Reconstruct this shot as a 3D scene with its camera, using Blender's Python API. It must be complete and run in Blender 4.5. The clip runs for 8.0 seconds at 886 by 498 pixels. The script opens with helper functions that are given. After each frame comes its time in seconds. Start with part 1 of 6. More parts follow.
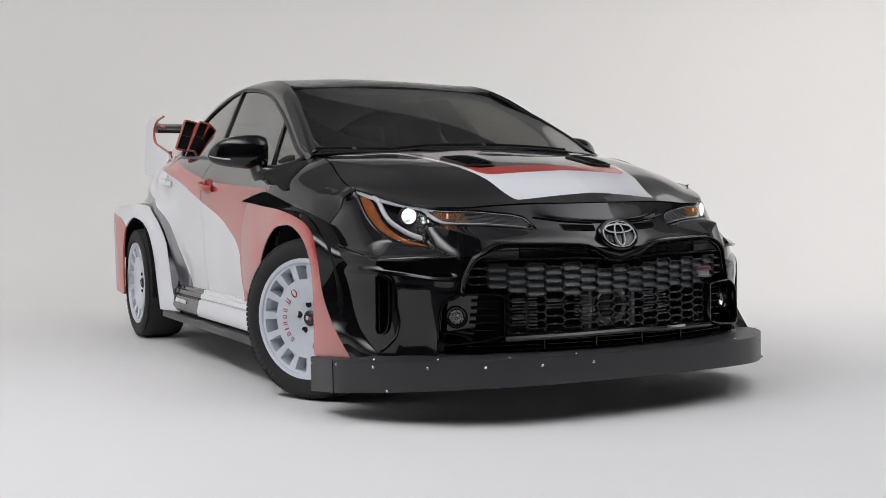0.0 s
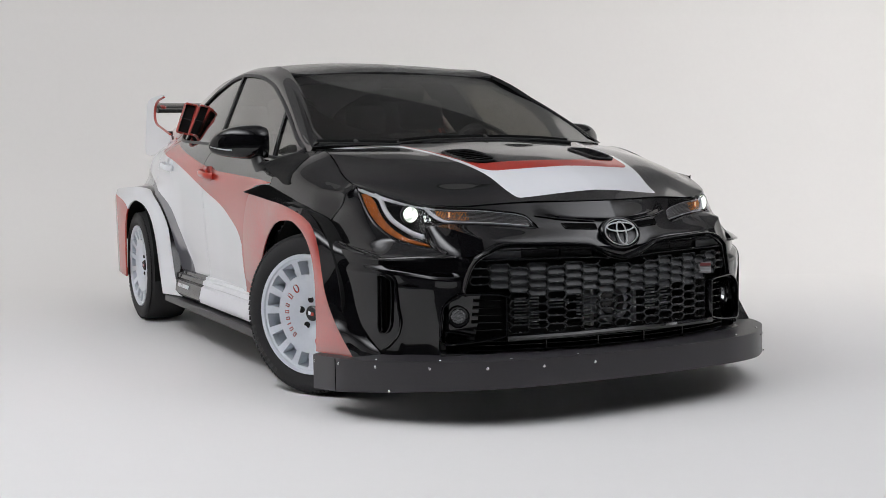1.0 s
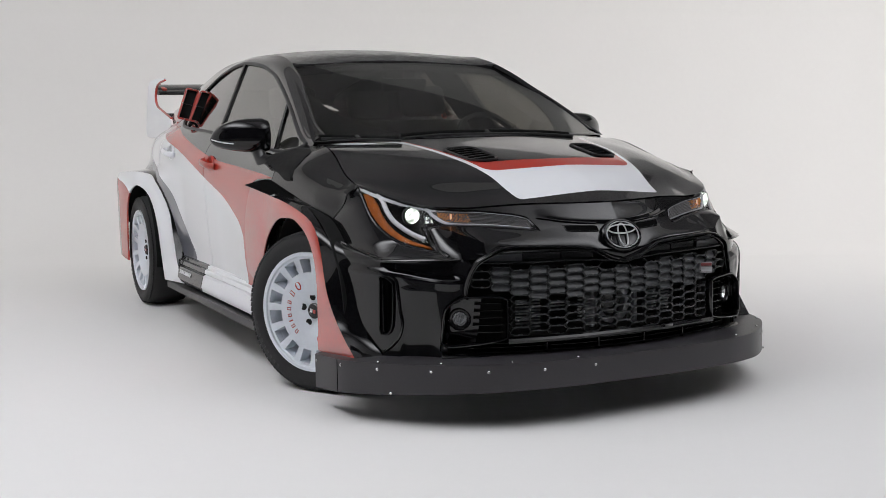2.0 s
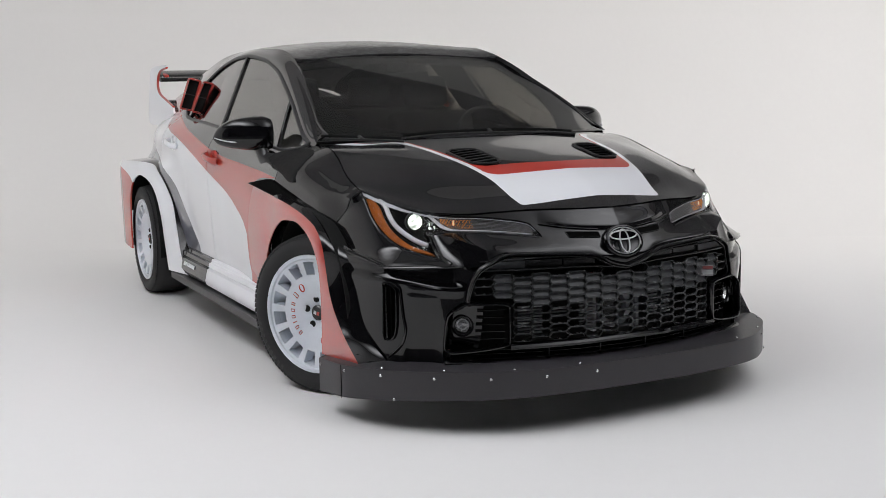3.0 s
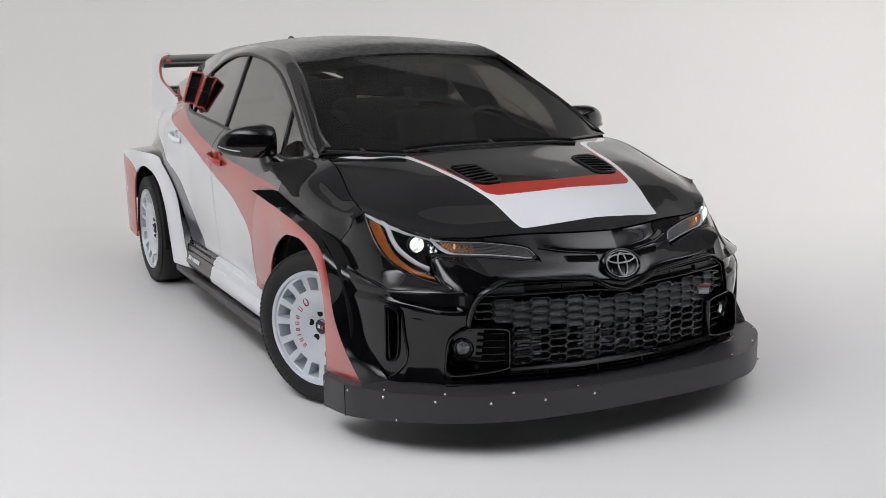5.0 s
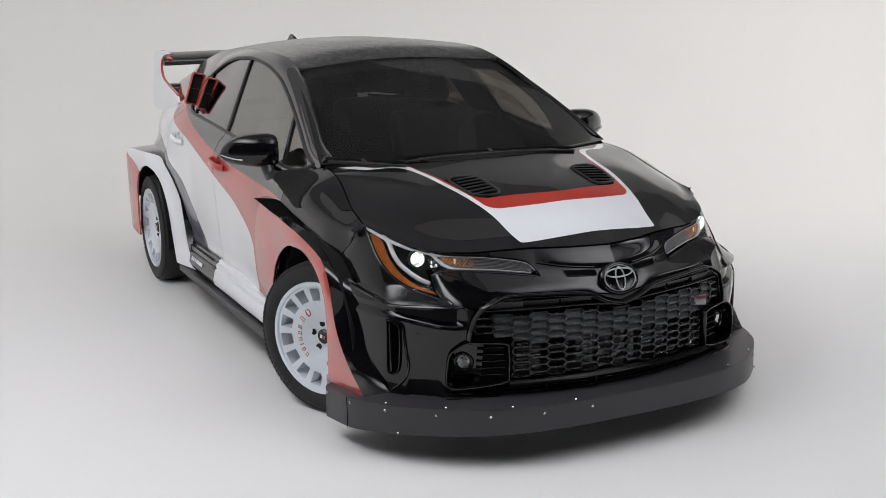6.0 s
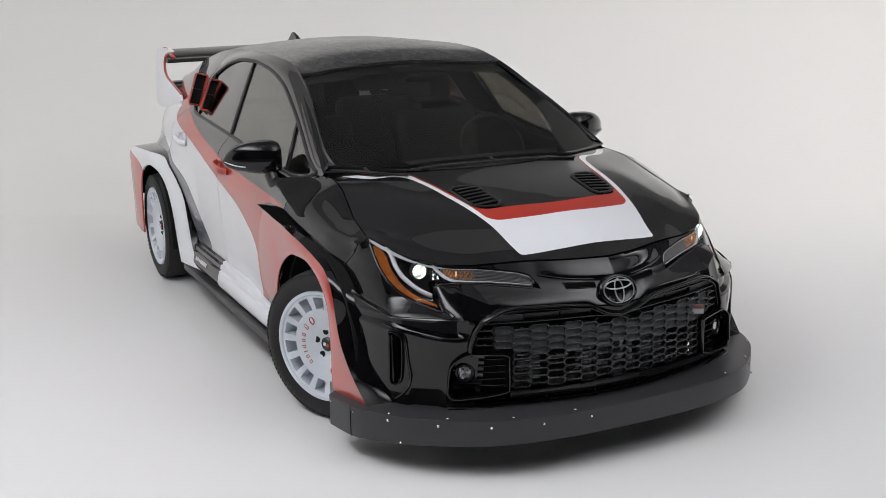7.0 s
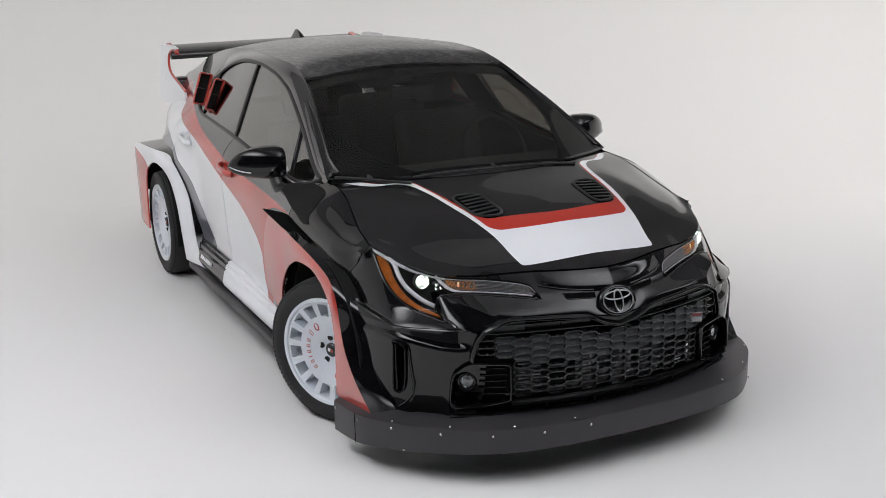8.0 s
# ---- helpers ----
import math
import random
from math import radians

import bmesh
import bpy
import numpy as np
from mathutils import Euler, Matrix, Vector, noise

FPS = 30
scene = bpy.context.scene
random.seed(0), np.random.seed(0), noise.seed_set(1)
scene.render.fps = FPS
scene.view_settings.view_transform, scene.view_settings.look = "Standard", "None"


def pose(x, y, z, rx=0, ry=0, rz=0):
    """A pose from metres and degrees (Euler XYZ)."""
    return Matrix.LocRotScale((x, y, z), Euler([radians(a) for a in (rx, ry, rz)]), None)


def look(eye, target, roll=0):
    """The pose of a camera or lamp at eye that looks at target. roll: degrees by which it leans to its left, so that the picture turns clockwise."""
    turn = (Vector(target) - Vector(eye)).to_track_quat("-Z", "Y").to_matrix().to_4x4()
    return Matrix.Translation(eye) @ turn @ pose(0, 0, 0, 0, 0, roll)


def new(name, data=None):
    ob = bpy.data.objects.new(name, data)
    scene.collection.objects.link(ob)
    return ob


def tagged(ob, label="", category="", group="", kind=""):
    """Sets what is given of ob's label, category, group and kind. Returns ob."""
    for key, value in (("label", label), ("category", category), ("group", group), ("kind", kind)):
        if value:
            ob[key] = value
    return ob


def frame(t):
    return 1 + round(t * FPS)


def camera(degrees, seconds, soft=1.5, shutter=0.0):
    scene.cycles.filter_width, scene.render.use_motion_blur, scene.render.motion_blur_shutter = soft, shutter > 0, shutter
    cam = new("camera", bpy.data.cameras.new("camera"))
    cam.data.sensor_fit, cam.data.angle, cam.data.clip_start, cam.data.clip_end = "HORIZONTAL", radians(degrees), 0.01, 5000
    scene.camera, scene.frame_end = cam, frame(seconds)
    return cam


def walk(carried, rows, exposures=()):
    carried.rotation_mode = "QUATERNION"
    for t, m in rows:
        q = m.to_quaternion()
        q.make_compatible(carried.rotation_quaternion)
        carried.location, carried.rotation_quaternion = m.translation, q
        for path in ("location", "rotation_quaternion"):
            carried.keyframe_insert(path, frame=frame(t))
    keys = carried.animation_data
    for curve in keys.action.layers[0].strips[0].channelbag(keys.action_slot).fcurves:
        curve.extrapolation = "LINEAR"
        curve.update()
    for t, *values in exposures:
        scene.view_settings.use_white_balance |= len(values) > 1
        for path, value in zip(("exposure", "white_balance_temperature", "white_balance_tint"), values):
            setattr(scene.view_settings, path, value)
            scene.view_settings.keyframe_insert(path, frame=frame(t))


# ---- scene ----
cam = camera(41.1, 8.0, soft=0.7)
PATH = [
    (0, (4.45, -2.478, 0.776), (2.66, -1.59, 0.695), -1.0),
    (0.5, (4.443, -2.473, 0.857), (2.653, -1.587, 0.736), -1.0),
    (1, (4.442, -2.471, 0.93), (2.654, -1.589, 0.775), -1.1),
    (1.5, (4.438, -2.468, 1.004), (2.651, -1.588, 0.815), -1.0),
    (3, (4.442, -2.467, 1.248), (2.663, -1.599, 0.96), -1.1),
    (3.5, (4.446, -2.467, 1.335), (2.671, -1.603, 1.016), -1.1),
    (4, (4.454, -2.467, 1.429), (2.682, -1.607, 1.079), -1.2),
    (4.5, (4.461, -2.47, 1.501), (2.693, -1.612, 1.129), -1.1),
    (6, (4.495, -2.478, 1.748), (2.738, -1.629, 1.307), -1.2),
    (6.5, (4.51, -2.486, 1.825), (2.758, -1.64, 1.364), -1.2),
    (7, (4.524, -2.489, 1.91), (2.776, -1.648, 1.425), -1.3),
    (7.5, (4.541, -2.499, 1.99), (2.797, -1.661, 1.484), -1.3),
    (8, (4.558, -2.506, 2.073), (2.818, -1.673, 1.543), -1.3),
]
walk(cam, [(t, look(eye, target, roll)) for t, eye, target, roll in PATH])

# ---- light ----
AX = Vector((-0.896, 0.444, 0))          # from the lens into the studio
SIDE = Vector((0.444, 0.896, 0))
MID = Vector((-0.9, 0.2, 0))
world = bpy.data.worlds.new("studio_world")
scene.world = world
world.use_nodes = True
world.node_tree.nodes["Background"].inputs[0].default_value = (0.95, 0.97, 1.0, 1)
world.node_tree.nodes["Background"].inputs[1].default_value = 0.12


def softbox(name, eye, target, sx, sy, power, color=(1, 1, 1)):
    data = bpy.data.lights.new(name, "AREA")
    data.shape, data.size, data.size_y, data.energy, data.color = "RECTANGLE", sx, sy, power, color
    ob = new(name, data)
    ob.matrix_world = look(eye, target)
    return ob


softbox("back_wall_lamp", MID + AX * 2.2 + SIDE * 1.5 + Vector((0, 0, 2.95)), MID + AX * 4.3 + SIDE * 1.5 + Vector((0, 0, 0.7)), 8.0, 0.6, 62, (1.0, 0.975, 0.94))
softbox("left_wall_lamp", MID + AX * 1.3 - SIDE * 4.3 + Vector((0, 0, 3.9)), MID + AX * 3.2 - SIDE * 6.3 + Vector((0, 0, 2.0)), 4.0, 1.0, 32, (1.0, 0.985, 0.96))
softbox("right_wall_lamp", MID + AX * 0.4 + SIDE * 3.8 + Vector((0, 0, 3.2)), MID + AX * 2.0 + SIDE * 6.2 + Vector((0, 0, 0.6)), 4.0, 1.2, 36, (1.0, 0.98, 0.97))

# ---- materials ----
def nodes_of(name):
    m = bpy.data.materials.new(name)
    m.use_nodes = True
    return m, m.node_tree.nodes, m.node_tree.links, m.node_tree.nodes["Principled BSDF"]


def mat(name, color, rough=0.4, metal=0.0, coat=0.0, coat_rough=0.03, grain=60.0, vary=0.12, bump=0.0, spec=0.5, coarse=3.0):
    """A plain surface with fine grain and broad unevenness in tone and gloss."""
    m, n, l, b = nodes_of(name)
    b.inputs["Metallic"].default_value = metal
    b.inputs["Coat Weight"].default_value = coat
    b.inputs["Coat Roughness"].default_value = coat_rough
    b.inputs["Coat IOR"].default_value = 1.5
    b.inputs["Specular IOR Level"].default_value = spec
    tc = n.new("ShaderNodeTexCoord")
    fine, broad = n.new("ShaderNodeTexNoise"), n.new("ShaderNodeTexNoise")
    fine.inputs["Scale"].default_value, broad.inputs["Scale"].default_value = grain, coarse
    fine.inputs["Detail"].default_value, broad.inputs["Detail"].default_value = 5, 3
    for t in (fine, broad):
        l.new(tc.outputs["Object"], t.inputs["Vector"])
    add = n.new("ShaderNodeMath")
    add.operation = "ADD"
    l.new(fine.outputs["Fac"], add.inputs[0]), l.new(broad.outputs["Fac"], add.inputs[1])
    tone = n.new("ShaderNodeMapRange")
    tone.inputs["From Min"].default_value, tone.inputs["From Max"].default_value = 0.6, 1.4
    tone.inputs["To Min"].default_value, tone.inputs["To Max"].default_value = 1 - vary, 1 + vary
    l.new(add.outputs[0], tone.inputs["Value"])
    mul = n.new("ShaderNodeVectorMath")
    mul.operation = "SCALE"
    mul.inputs[0].default_value = color
    l.new(tone.outputs[0], mul.inputs["Scale"])
    l.new(mul.outputs[0], b.inputs["Base Color"])
    rr = n.new("ShaderNodeMapRange")
    rr.inputs["From Min"].default_value, rr.inputs["From Max"].default_value = 0.6, 1.4
    rr.inputs["To Min"].default_value, rr.inputs["To Max"].default_value = rough * 0.85, min(1, rough * 1.15)
    l.new(add.outputs[0], rr.inputs["Value"])
    l.new(rr.outputs[0], b.inputs["Roughness"])
    if bump:
        bp = n.new("ShaderNodeBump")
        bp.inputs["Strength"].default_value, bp.inputs["Distance"].default_value = 1.0, bump
        l.new(fine.outputs["Fac"], bp.inputs["Height"])
        l.new(bp.outputs[0], b.inputs["Normal"])
    return m


GREY = (0.16, 0.165, 0.19)
BLACK, WHITE, RED = (0.0035, 0.0034, 0.0043), (0.82, 0.83, 0.86), (0.46, 0.031, 0.018)
paint_black = mat("gloss_black_paint", BLACK, 0.35, coat=1.0, coat_rough=0.02, spec=0.04)
paint_red = mat("red_vinyl", RED, 0.35, coat=0.9, coat_rough=0.05)
flare_red = mat("glossy_red_vinyl", RED, 0.35, coat=1.0, coat_rough=0.04)
flare_red.node_tree.nodes["Principled BSDF"].inputs["Coat IOR"].default_value = 2.2
paint_white = mat("white_vinyl", WHITE, 0.35, coat=0.5, coat_rough=0.08, vary=0.03)
satin_black = mat("satin_black_plastic", (0.018, 0.018, 0.019), 0.38, vary=0.2)
matte_black = mat("matte_black_plastic", (0.008, 0.008, 0.008), 0.75, vary=0.3, spec=0.2)
# near-zero colour that carries the shade of openings and dark corners
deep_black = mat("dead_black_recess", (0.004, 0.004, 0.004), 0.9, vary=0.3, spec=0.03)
grille_black = mat("gloss_black_grille_plastic", (0.012, 0.012, 0.013), 0.22)
bar_black = mat("dull_black_mesh_plastic", (0.034, 0.036, 0.038), 0.26, spec=0.6)
core_mat = mat("dark_alloy_core", (0.50, 0.51, 0.52), 0.5, metal=0.2, grain=35, vary=0.5)
splitter_mat = mat("dark_grey_splitter_sheet", (0.036, 0.034, 0.038), 0.42, grain=140, vary=0.12)
rubber = mat("tyre_rubber", (0.016, 0.016, 0.017), 0.72, grain=90, vary=0.25, bump=0.0006)
wheel_white = mat("white_wheel_enamel", (0.72, 0.76, 0.82), 0.35, coat=0.4, coat_rough=0.1, vary=0.04)
steel = mat("bright_steel", (0.62, 0.62, 0.62), 0.25, metal=1.0)
chrome = mat("satin_chrome", (0.55, 0.57, 0.60), 0.16, metal=1.0)
silver = mat("silver_badge_paint", (0.42, 0.43, 0.44), 0.35, metal=0.25)
alloy = mat("brake_disc_steel", (0.30, 0.31, 0.32), 0.45, metal=0.8)
badge_silver = mat("bright_badge_silver", (0.52, 0.53, 0.54), 0.30, metal=0.5)
cabin = mat("dark_cabin_trim", (0.009, 0.0095, 0.010), 0.75, bump=0.001)
studio_mat = mat("white_studio_paint", (0.80, 0.79, 0.78), 0.75, grain=25, vary=0.012, coarse=0.4)
fog_lens = mat("fog_lamp_glass", (0.55, 0.56, 0.57), 0.2, metal=0.9, coat=1.0)
amber = mat("amber_reflector", (0.30, 0.075, 0.004), 0.5, vary=0.4, grain=45, coarse=12, spec=0.15)
amber_bead = mat("amber_signal_bead", (0.85, 0.30, 0.03), 0.3, coat=0.4)
projector_glass = mat("green_tinted_projector_glass", (0.30, 0.36, 0.31), 0.08, metal=0.6, coat=1.0)
panel_black = mat("grille_panel_black", (0.070, 0.073, 0.078), 0.34, vary=0.3, coarse=9)
dull_red = mat("dull_red_badge_paint", (0.22, 0.05, 0.05), 0.4)
badge_grey = mat("badge_grey", (0.22, 0.21, 0.22), 0.4, coat=0.3)
lens_grey = mat("pale_light_guide", (0.62, 0.63, 0.66), 0.25, coat=0.6)


def glass(name, tint, base=0.04, power=5.0, gloss=0.0):
    """A clear or tinted pane: what shines through it, and a mirror image that grows towards glancing views."""
    m, n, l, b = nodes_of(name)
    n.remove(b)
    tr, gl, lw, mx = n.new("ShaderNodeBsdfTransparent"), n.new("ShaderNodeBsdfGlossy"), n.new("ShaderNodeLayerWeight"), n.new("ShaderNodeMixShader")
    tr.inputs[0].default_value = (*tint, 1)
    gl.inputs["Roughness"].default_value = gloss
    lw.inputs["Blend"].default_value = 0.5
    pw, ml, ad = (n.new("ShaderNodeMath") for _ in range(3))
    pw.operation, ml.operation, ad.operation = "POWER", "MULTIPLY", "ADD"
    pw.inputs[1].default_value, ml.inputs[1].default_value, ad.inputs[1].default_value = power, 1 - base, base
    l.new(lw.outputs["Facing"], pw.inputs[0]), l.new(pw.outputs[0], ml.inputs[0]), l.new(ml.outputs[0], ad.inputs[0])
    l.new(ad.outputs[0], mx.inputs[0]), l.new(tr.outputs[0], mx.inputs[1]), l.new(gl.outputs[0], mx.inputs[2])
    l.new(mx.outputs[0], n["Material Output"].inputs["Surface"])
    return m


screen_glass = glass("windscreen_glass", (0.80, 0.80, 0.78))
side_glass = glass("tinted_side_glass", (0.64, 0.62, 0.58), 0.14, 2.9)
lens_glass = glass("headlight_lens", (0.97, 0.97, 0.97), 0.010, 7.0)


def glow(name, color, power):
    m, n, l, b = nodes_of(name)
    b.inputs["Base Color"].default_value = (0.8, 0.8, 0.8, 1)
    b.inputs["Emission Color"].default_value = (*color, 1)
    b.inputs["Emission Strength"].default_value = power
    return m


lamp_glow = glow("lit_projector", (0.86, 1.0, 0.84), 2.6)
gn, gl_ = lamp_glow.node_tree.nodes, lamp_glow.node_tree.links
gv, gm = gn.new("ShaderNodeTexVoronoi"), gn.new("ShaderNodeMapRange")
gv.inputs["Scale"].default_value = 75
gm.inputs["From Min"].default_value, gm.inputs["From Max"].default_value = 0.1, 0.8
gm.inputs["To Min"].default_value, gm.inputs["To Max"].default_value = 2.8, 0.35
gc = gn.new("ShaderNodeTexCoord")
gl_.new(gc.outputs["Object"], gv.inputs["Vector"]), gl_.new(gv.outputs["Distance"], gm.inputs["Value"])
gl_.new(gm.outputs[0], gn["Principled BSDF"].inputs["Emission Strength"])
# emission on reflector facets, standing in for light spilled by the projector
facet_spill_glow = glow("lit_reflector_facet", (0.9, 1.0, 0.88), 0.9)
amber_glow = glow("lit_marker", (1.0, 0.35, 0.05), 0.8)


def curve_value(n, l, source, lo, hi, pts, vlo, vhi):
    """A value looked up along a drawn curve: pts are (position, value)."""
    mr, fc, out = n.new("ShaderNodeMapRange"), n.new("ShaderNodeFloatCurve"), n.new("ShaderNodeMapRange")
    mr.inputs["From Min"].default_value, mr.inputs["From Max"].default_value = lo, hi
    l.new(source, mr.inputs["Value"])
    l.new(mr.outputs[0], fc.inputs["Value"])
    c = fc.mapping.curves[0]
    pts = [((x - lo) / (hi - lo), (v - vlo) / (vhi - vlo)) for x, v in pts]
    c.points[0].location, c.points[1].location = pts[0], pts[-1]
    for p in pts[1:-1]:
        c.points.new(*p)
    for p in c.points:
        p.handle_type = "AUTO_CLAMPED"
    fc.mapping.update()
    out.inputs["To Min"].default_value, out.inputs["To Max"].default_value = vlo, vhi
    l.new(fc.outputs[0], out.inputs["Value"])
    return out.outputs[0]


def math_node(n, l, op, a, b=None):
    m = n.new("ShaderNodeMath")
    m.operation = op
    for k, v in enumerate((a, b)):
        if v is None:
            continue
        if isinstance(v, (int, float)):
            m.inputs[k].default_value = v
        else:
            l.new(v, m.inputs[k])
    return m.outputs[0]


def paint_over(n, l, under, mask, color):
    mx = n.new("ShaderNodeMix")
    mx.data_type = "RGBA"
    l.new(mask, mx.inputs["Factor"])
    if isinstance(under, tuple):
        mx.inputs[6].default_value = (*under, 1)
    else:
        l.new(under, mx.inputs[6])
    mx.inputs[7].default_value = (*color, 1)
    return mx.outputs[2]


def livery_base(name, gloss=1.6):
    m, n, l, b = nodes_of(name)
    tc, sep = n.new("ShaderNodeTexCoord"), n.new("ShaderNodeSeparateXYZ")
    l.new(tc.outputs["Object"], sep.inputs[0])
    b.inputs["Coat Weight"].default_value, b.inputs["Coat Roughness"].default_value = 1.0, 0.03
    b.inputs["Coat IOR"].default_value = gloss
    b.inputs["Specular IOR Level"].default_value = 0.1
    nz, rr = n.new("ShaderNodeTexNoise"), n.new("ShaderNodeMapRange")
    nz.inputs["Scale"].default_value = 40
    l.new(tc.outputs["Object"], nz.inputs["Vector"]), l.new(nz.outputs["Fac"], rr.inputs["Value"])
    rr.inputs["To Min"].default_value, rr.inputs["To Max"].default_value = 0.3, 0.42
    b.inputs["Roughness"].default_value = 0.36
    return m, n, l, b, sep.outputs["X"], sep.outputs["Y"], sep.outputs["Z"]


def side_livery():
    """Black above, a red band, a white band and grey towards the rear wheel."""
    m, n, l, b, X, Y, Z = livery_base("side_livery_paint", 2.45)
    top = curve_value(n, l, X, -2.9, 0.1, [(-2.9, 1.14), (-2.5, 1.07), (-2.2, 1.02), (-1.8, 0.958), (-1.27, 0.888), (-0.92, 0.867), (-0.42, 0.838), (0.1, 0.79)], 0, 1.5)
    low = curve_value(n, l, X, -2.9, -0.7, [(-2.9, 1.08), (-2.48, 0.99), (-2.05, 0.925), (-1.46, 0.79), (-1.01, 0.67), (-0.775, 0.55), (-0.765, 0.0), (-0.7, 0.0)], 0, 1.5)
    grey = curve_value(n, l, X, -3.0, -1.4, [(-3.0, 0.90), (-2.8, 0.875), (-2.67, 0.845), (-2.45, 0.81), (-2.336, 0.785), (-2.146, 0.70), (-1.992, 0.54), (-1.86, 0.43), (-1.775, 0.34), (-1.74, 0.2), (-1.73, 0.0), (-1.4, 0.0)], 0, 1.5)
    c = paint_over(n, l, BLACK, math_node(n, l, "LESS_THAN", Z, top), RED)
    c = paint_over(n, l, c, math_node(n, l, "LESS_THAN", Z, low), WHITE)
    c = paint_over(n, l, c, math_node(n, l, "LESS_THAN", Z, grey), GREY)
    notch = curve_value(n, l, X, -0.9, 0.1, [(-0.9, 0.0), (-0.668, 0.0), (-0.66, 0.803), (-0.42, 0.832), (0.1, 0.87)], 0, 1.5)
    c = paint_over(n, l, c, math_node(n, l, "LESS_THAN", Z, notch), BLACK)
    l.new(c, b.inputs["Base Color"])
    return m


def hood_livery():
    """A white band and a red one inside it, drawn as a U round the middle of the hood."""
    m, n, l, b, X, Y, Z = livery_base("hood_livery_paint", 1.58)
    a = math_node(n, l, "ABSOLUTE", math_node(n, l, "SUBTRACT", Y, 0.004))
    rear = [(-0.4, 0.75), (-0.15, 0.60), (-0.10, 0.49), (-0.05, 0.450)]
    bands = ((WHITE, rear + [(0.0, 0.434), (0.26, 0.390), (0.47, 0.349), (0.60, 0.324), (0.8, 0.290)], [(0.0, 0.729), (0.14, 0.717), (0.23, 0.702), (0.31, 0.682), (0.6, 0.60)], 0.014),
             (RED, [(-0.4, 0.72), (-0.15, 0.56), (-0.09, 0.44), (0.0, 0.412), (0.22, 0.374), (0.40, 0.342), (0.8, 0.28)], [(0.0, 0.528), (0.15, 0.516), (0.27, 0.490), (0.6, 0.40)], 0.045),
             (BLACK, [(-0.4, 0.715), (-0.15, 0.555), (-0.09, 0.434), (0.0, 0.404), (0.21, 0.362), (0.34, 0.334), (0.8, 0.25)], [(0.0, 0.440), (0.03, 0.439), (0.24, 0.402), (0.6, 0.34)], 0.04))
    c = BLACK
    for color, side, end, r in bands:
        gap = [math_node(n, l, "MAXIMUM", math_node(n, l, "SUBTRACT", q, math_node(n, l, "SUBTRACT", lim, r)), 0.0) for q, lim in
               ((a, curve_value(n, l, X, -0.4, 0.8, side, 0, 1)), (X, curve_value(n, l, a, 0.0, 0.6, end, 0, 1)))]
        far = math_node(n, l, "ADD", math_node(n, l, "POWER", gap[0], 2.0), math_node(n, l, "POWER", gap[1], 2.0))
        c = paint_over(n, l, c, math_node(n, l, "LESS_THAN", far, r * r), color)
    l.new(c, b.inputs["Base Color"])
    return m


def flare_livery():
    """White with a red rear end."""
    m, n, l, b, X, Y, Z = livery_base("rear_flare_paint", 1.9)
    edge = curve_value(n, l, Z, 0.1, 0.9, [(0.1, -2.6), (0.62, -2.72), (0.70, -2.83), (0.75, -3.10), (0.9, -3.3)], -4, 0)
    c = paint_over(n, l, WHITE, math_node(n, l, "LESS_THAN", X, edge), RED)
    l.new(c, b.inputs["Base Color"])
    return m


def forged_carbon():
    m, n, l, b = nodes_of("forged_carbon_roof")
    tc, vo, ns, ad, rp = n.new("ShaderNodeTexCoord"), n.new("ShaderNodeTexVoronoi"), n.new("ShaderNodeTexNoise"), n.new("ShaderNodeVectorMath"), n.new("ShaderNodeValToRGB")
    ns.inputs["Scale"].default_value, ns.inputs["Detail"].default_value = 14, 6
    ad.operation = "MULTIPLY_ADD"
    ad.inputs[1].default_value = (0.12, 0.12, 0.12)
    l.new(tc.outputs["Object"], ns.inputs["Vector"])
    l.new(ns.outputs["Color"], ad.inputs[0]), l.new(tc.outputs["Object"], ad.inputs[2])
    l.new(ad.outputs[0], vo.inputs["Vector"])
    vo.inputs["Scale"].default_value = 42
    l.new(vo.outputs["Color"], rp.inputs[0])
    rp.color_ramp.elements[0].position, rp.color_ramp.elements[0].color = 0.25, (0.008, 0.008, 0.008, 1)
    rp.color_ramp.elements[1].position, rp.color_ramp.elements[1].color = 0.9, (0.095, 0.095, 0.095, 1)
    l.new(rp.outputs[0], b.inputs["Base Color"])
    b.inputs["Roughness"].default_value = 0.36
    b.inputs["Coat Weight"].default_value, b.inputs["Coat Roughness"].default_value = 0.6, 0.12
    return m


livery_mat, hood_mat, rear_flare_mat, carbon = side_livery(), hood_livery(), flare_livery(), forged_carbon()

# ---- building helpers ----
def spl(xs, ys):
    """A smooth monotone curve through the given points."""
    xs, ys = np.array(xs, float), np.array(ys, float)
    h, d = np.diff(xs), np.diff(ys) / np.diff(xs)
    m = np.zeros(len(xs))
    m[0], m[-1] = d[0], d[-1]
    for i in range(1, len(xs) - 1):
        if d[i - 1] * d[i] > 0:
            a, b = 2 * h[i] + h[i - 1], h[i] + 2 * h[i - 1]
            m[i] = (a + b) / (a / d[i - 1] + b / d[i])

    def at(x):
        x = np.clip(np.asarray(x, float), xs[0], xs[-1])
        i = np.clip(np.searchsorted(xs, x) - 1, 0, len(h) - 1)
        t = (x - xs[i]) / h[i]
        return ((1 + 2 * t) * (1 - t) ** 2 * ys[i] + t * (1 - t) ** 2 * h[i] * m[i] + t * t * (3 - 2 * t) * ys[i + 1] + t * t * (t - 1) * h[i] * m[i + 1])

    return at


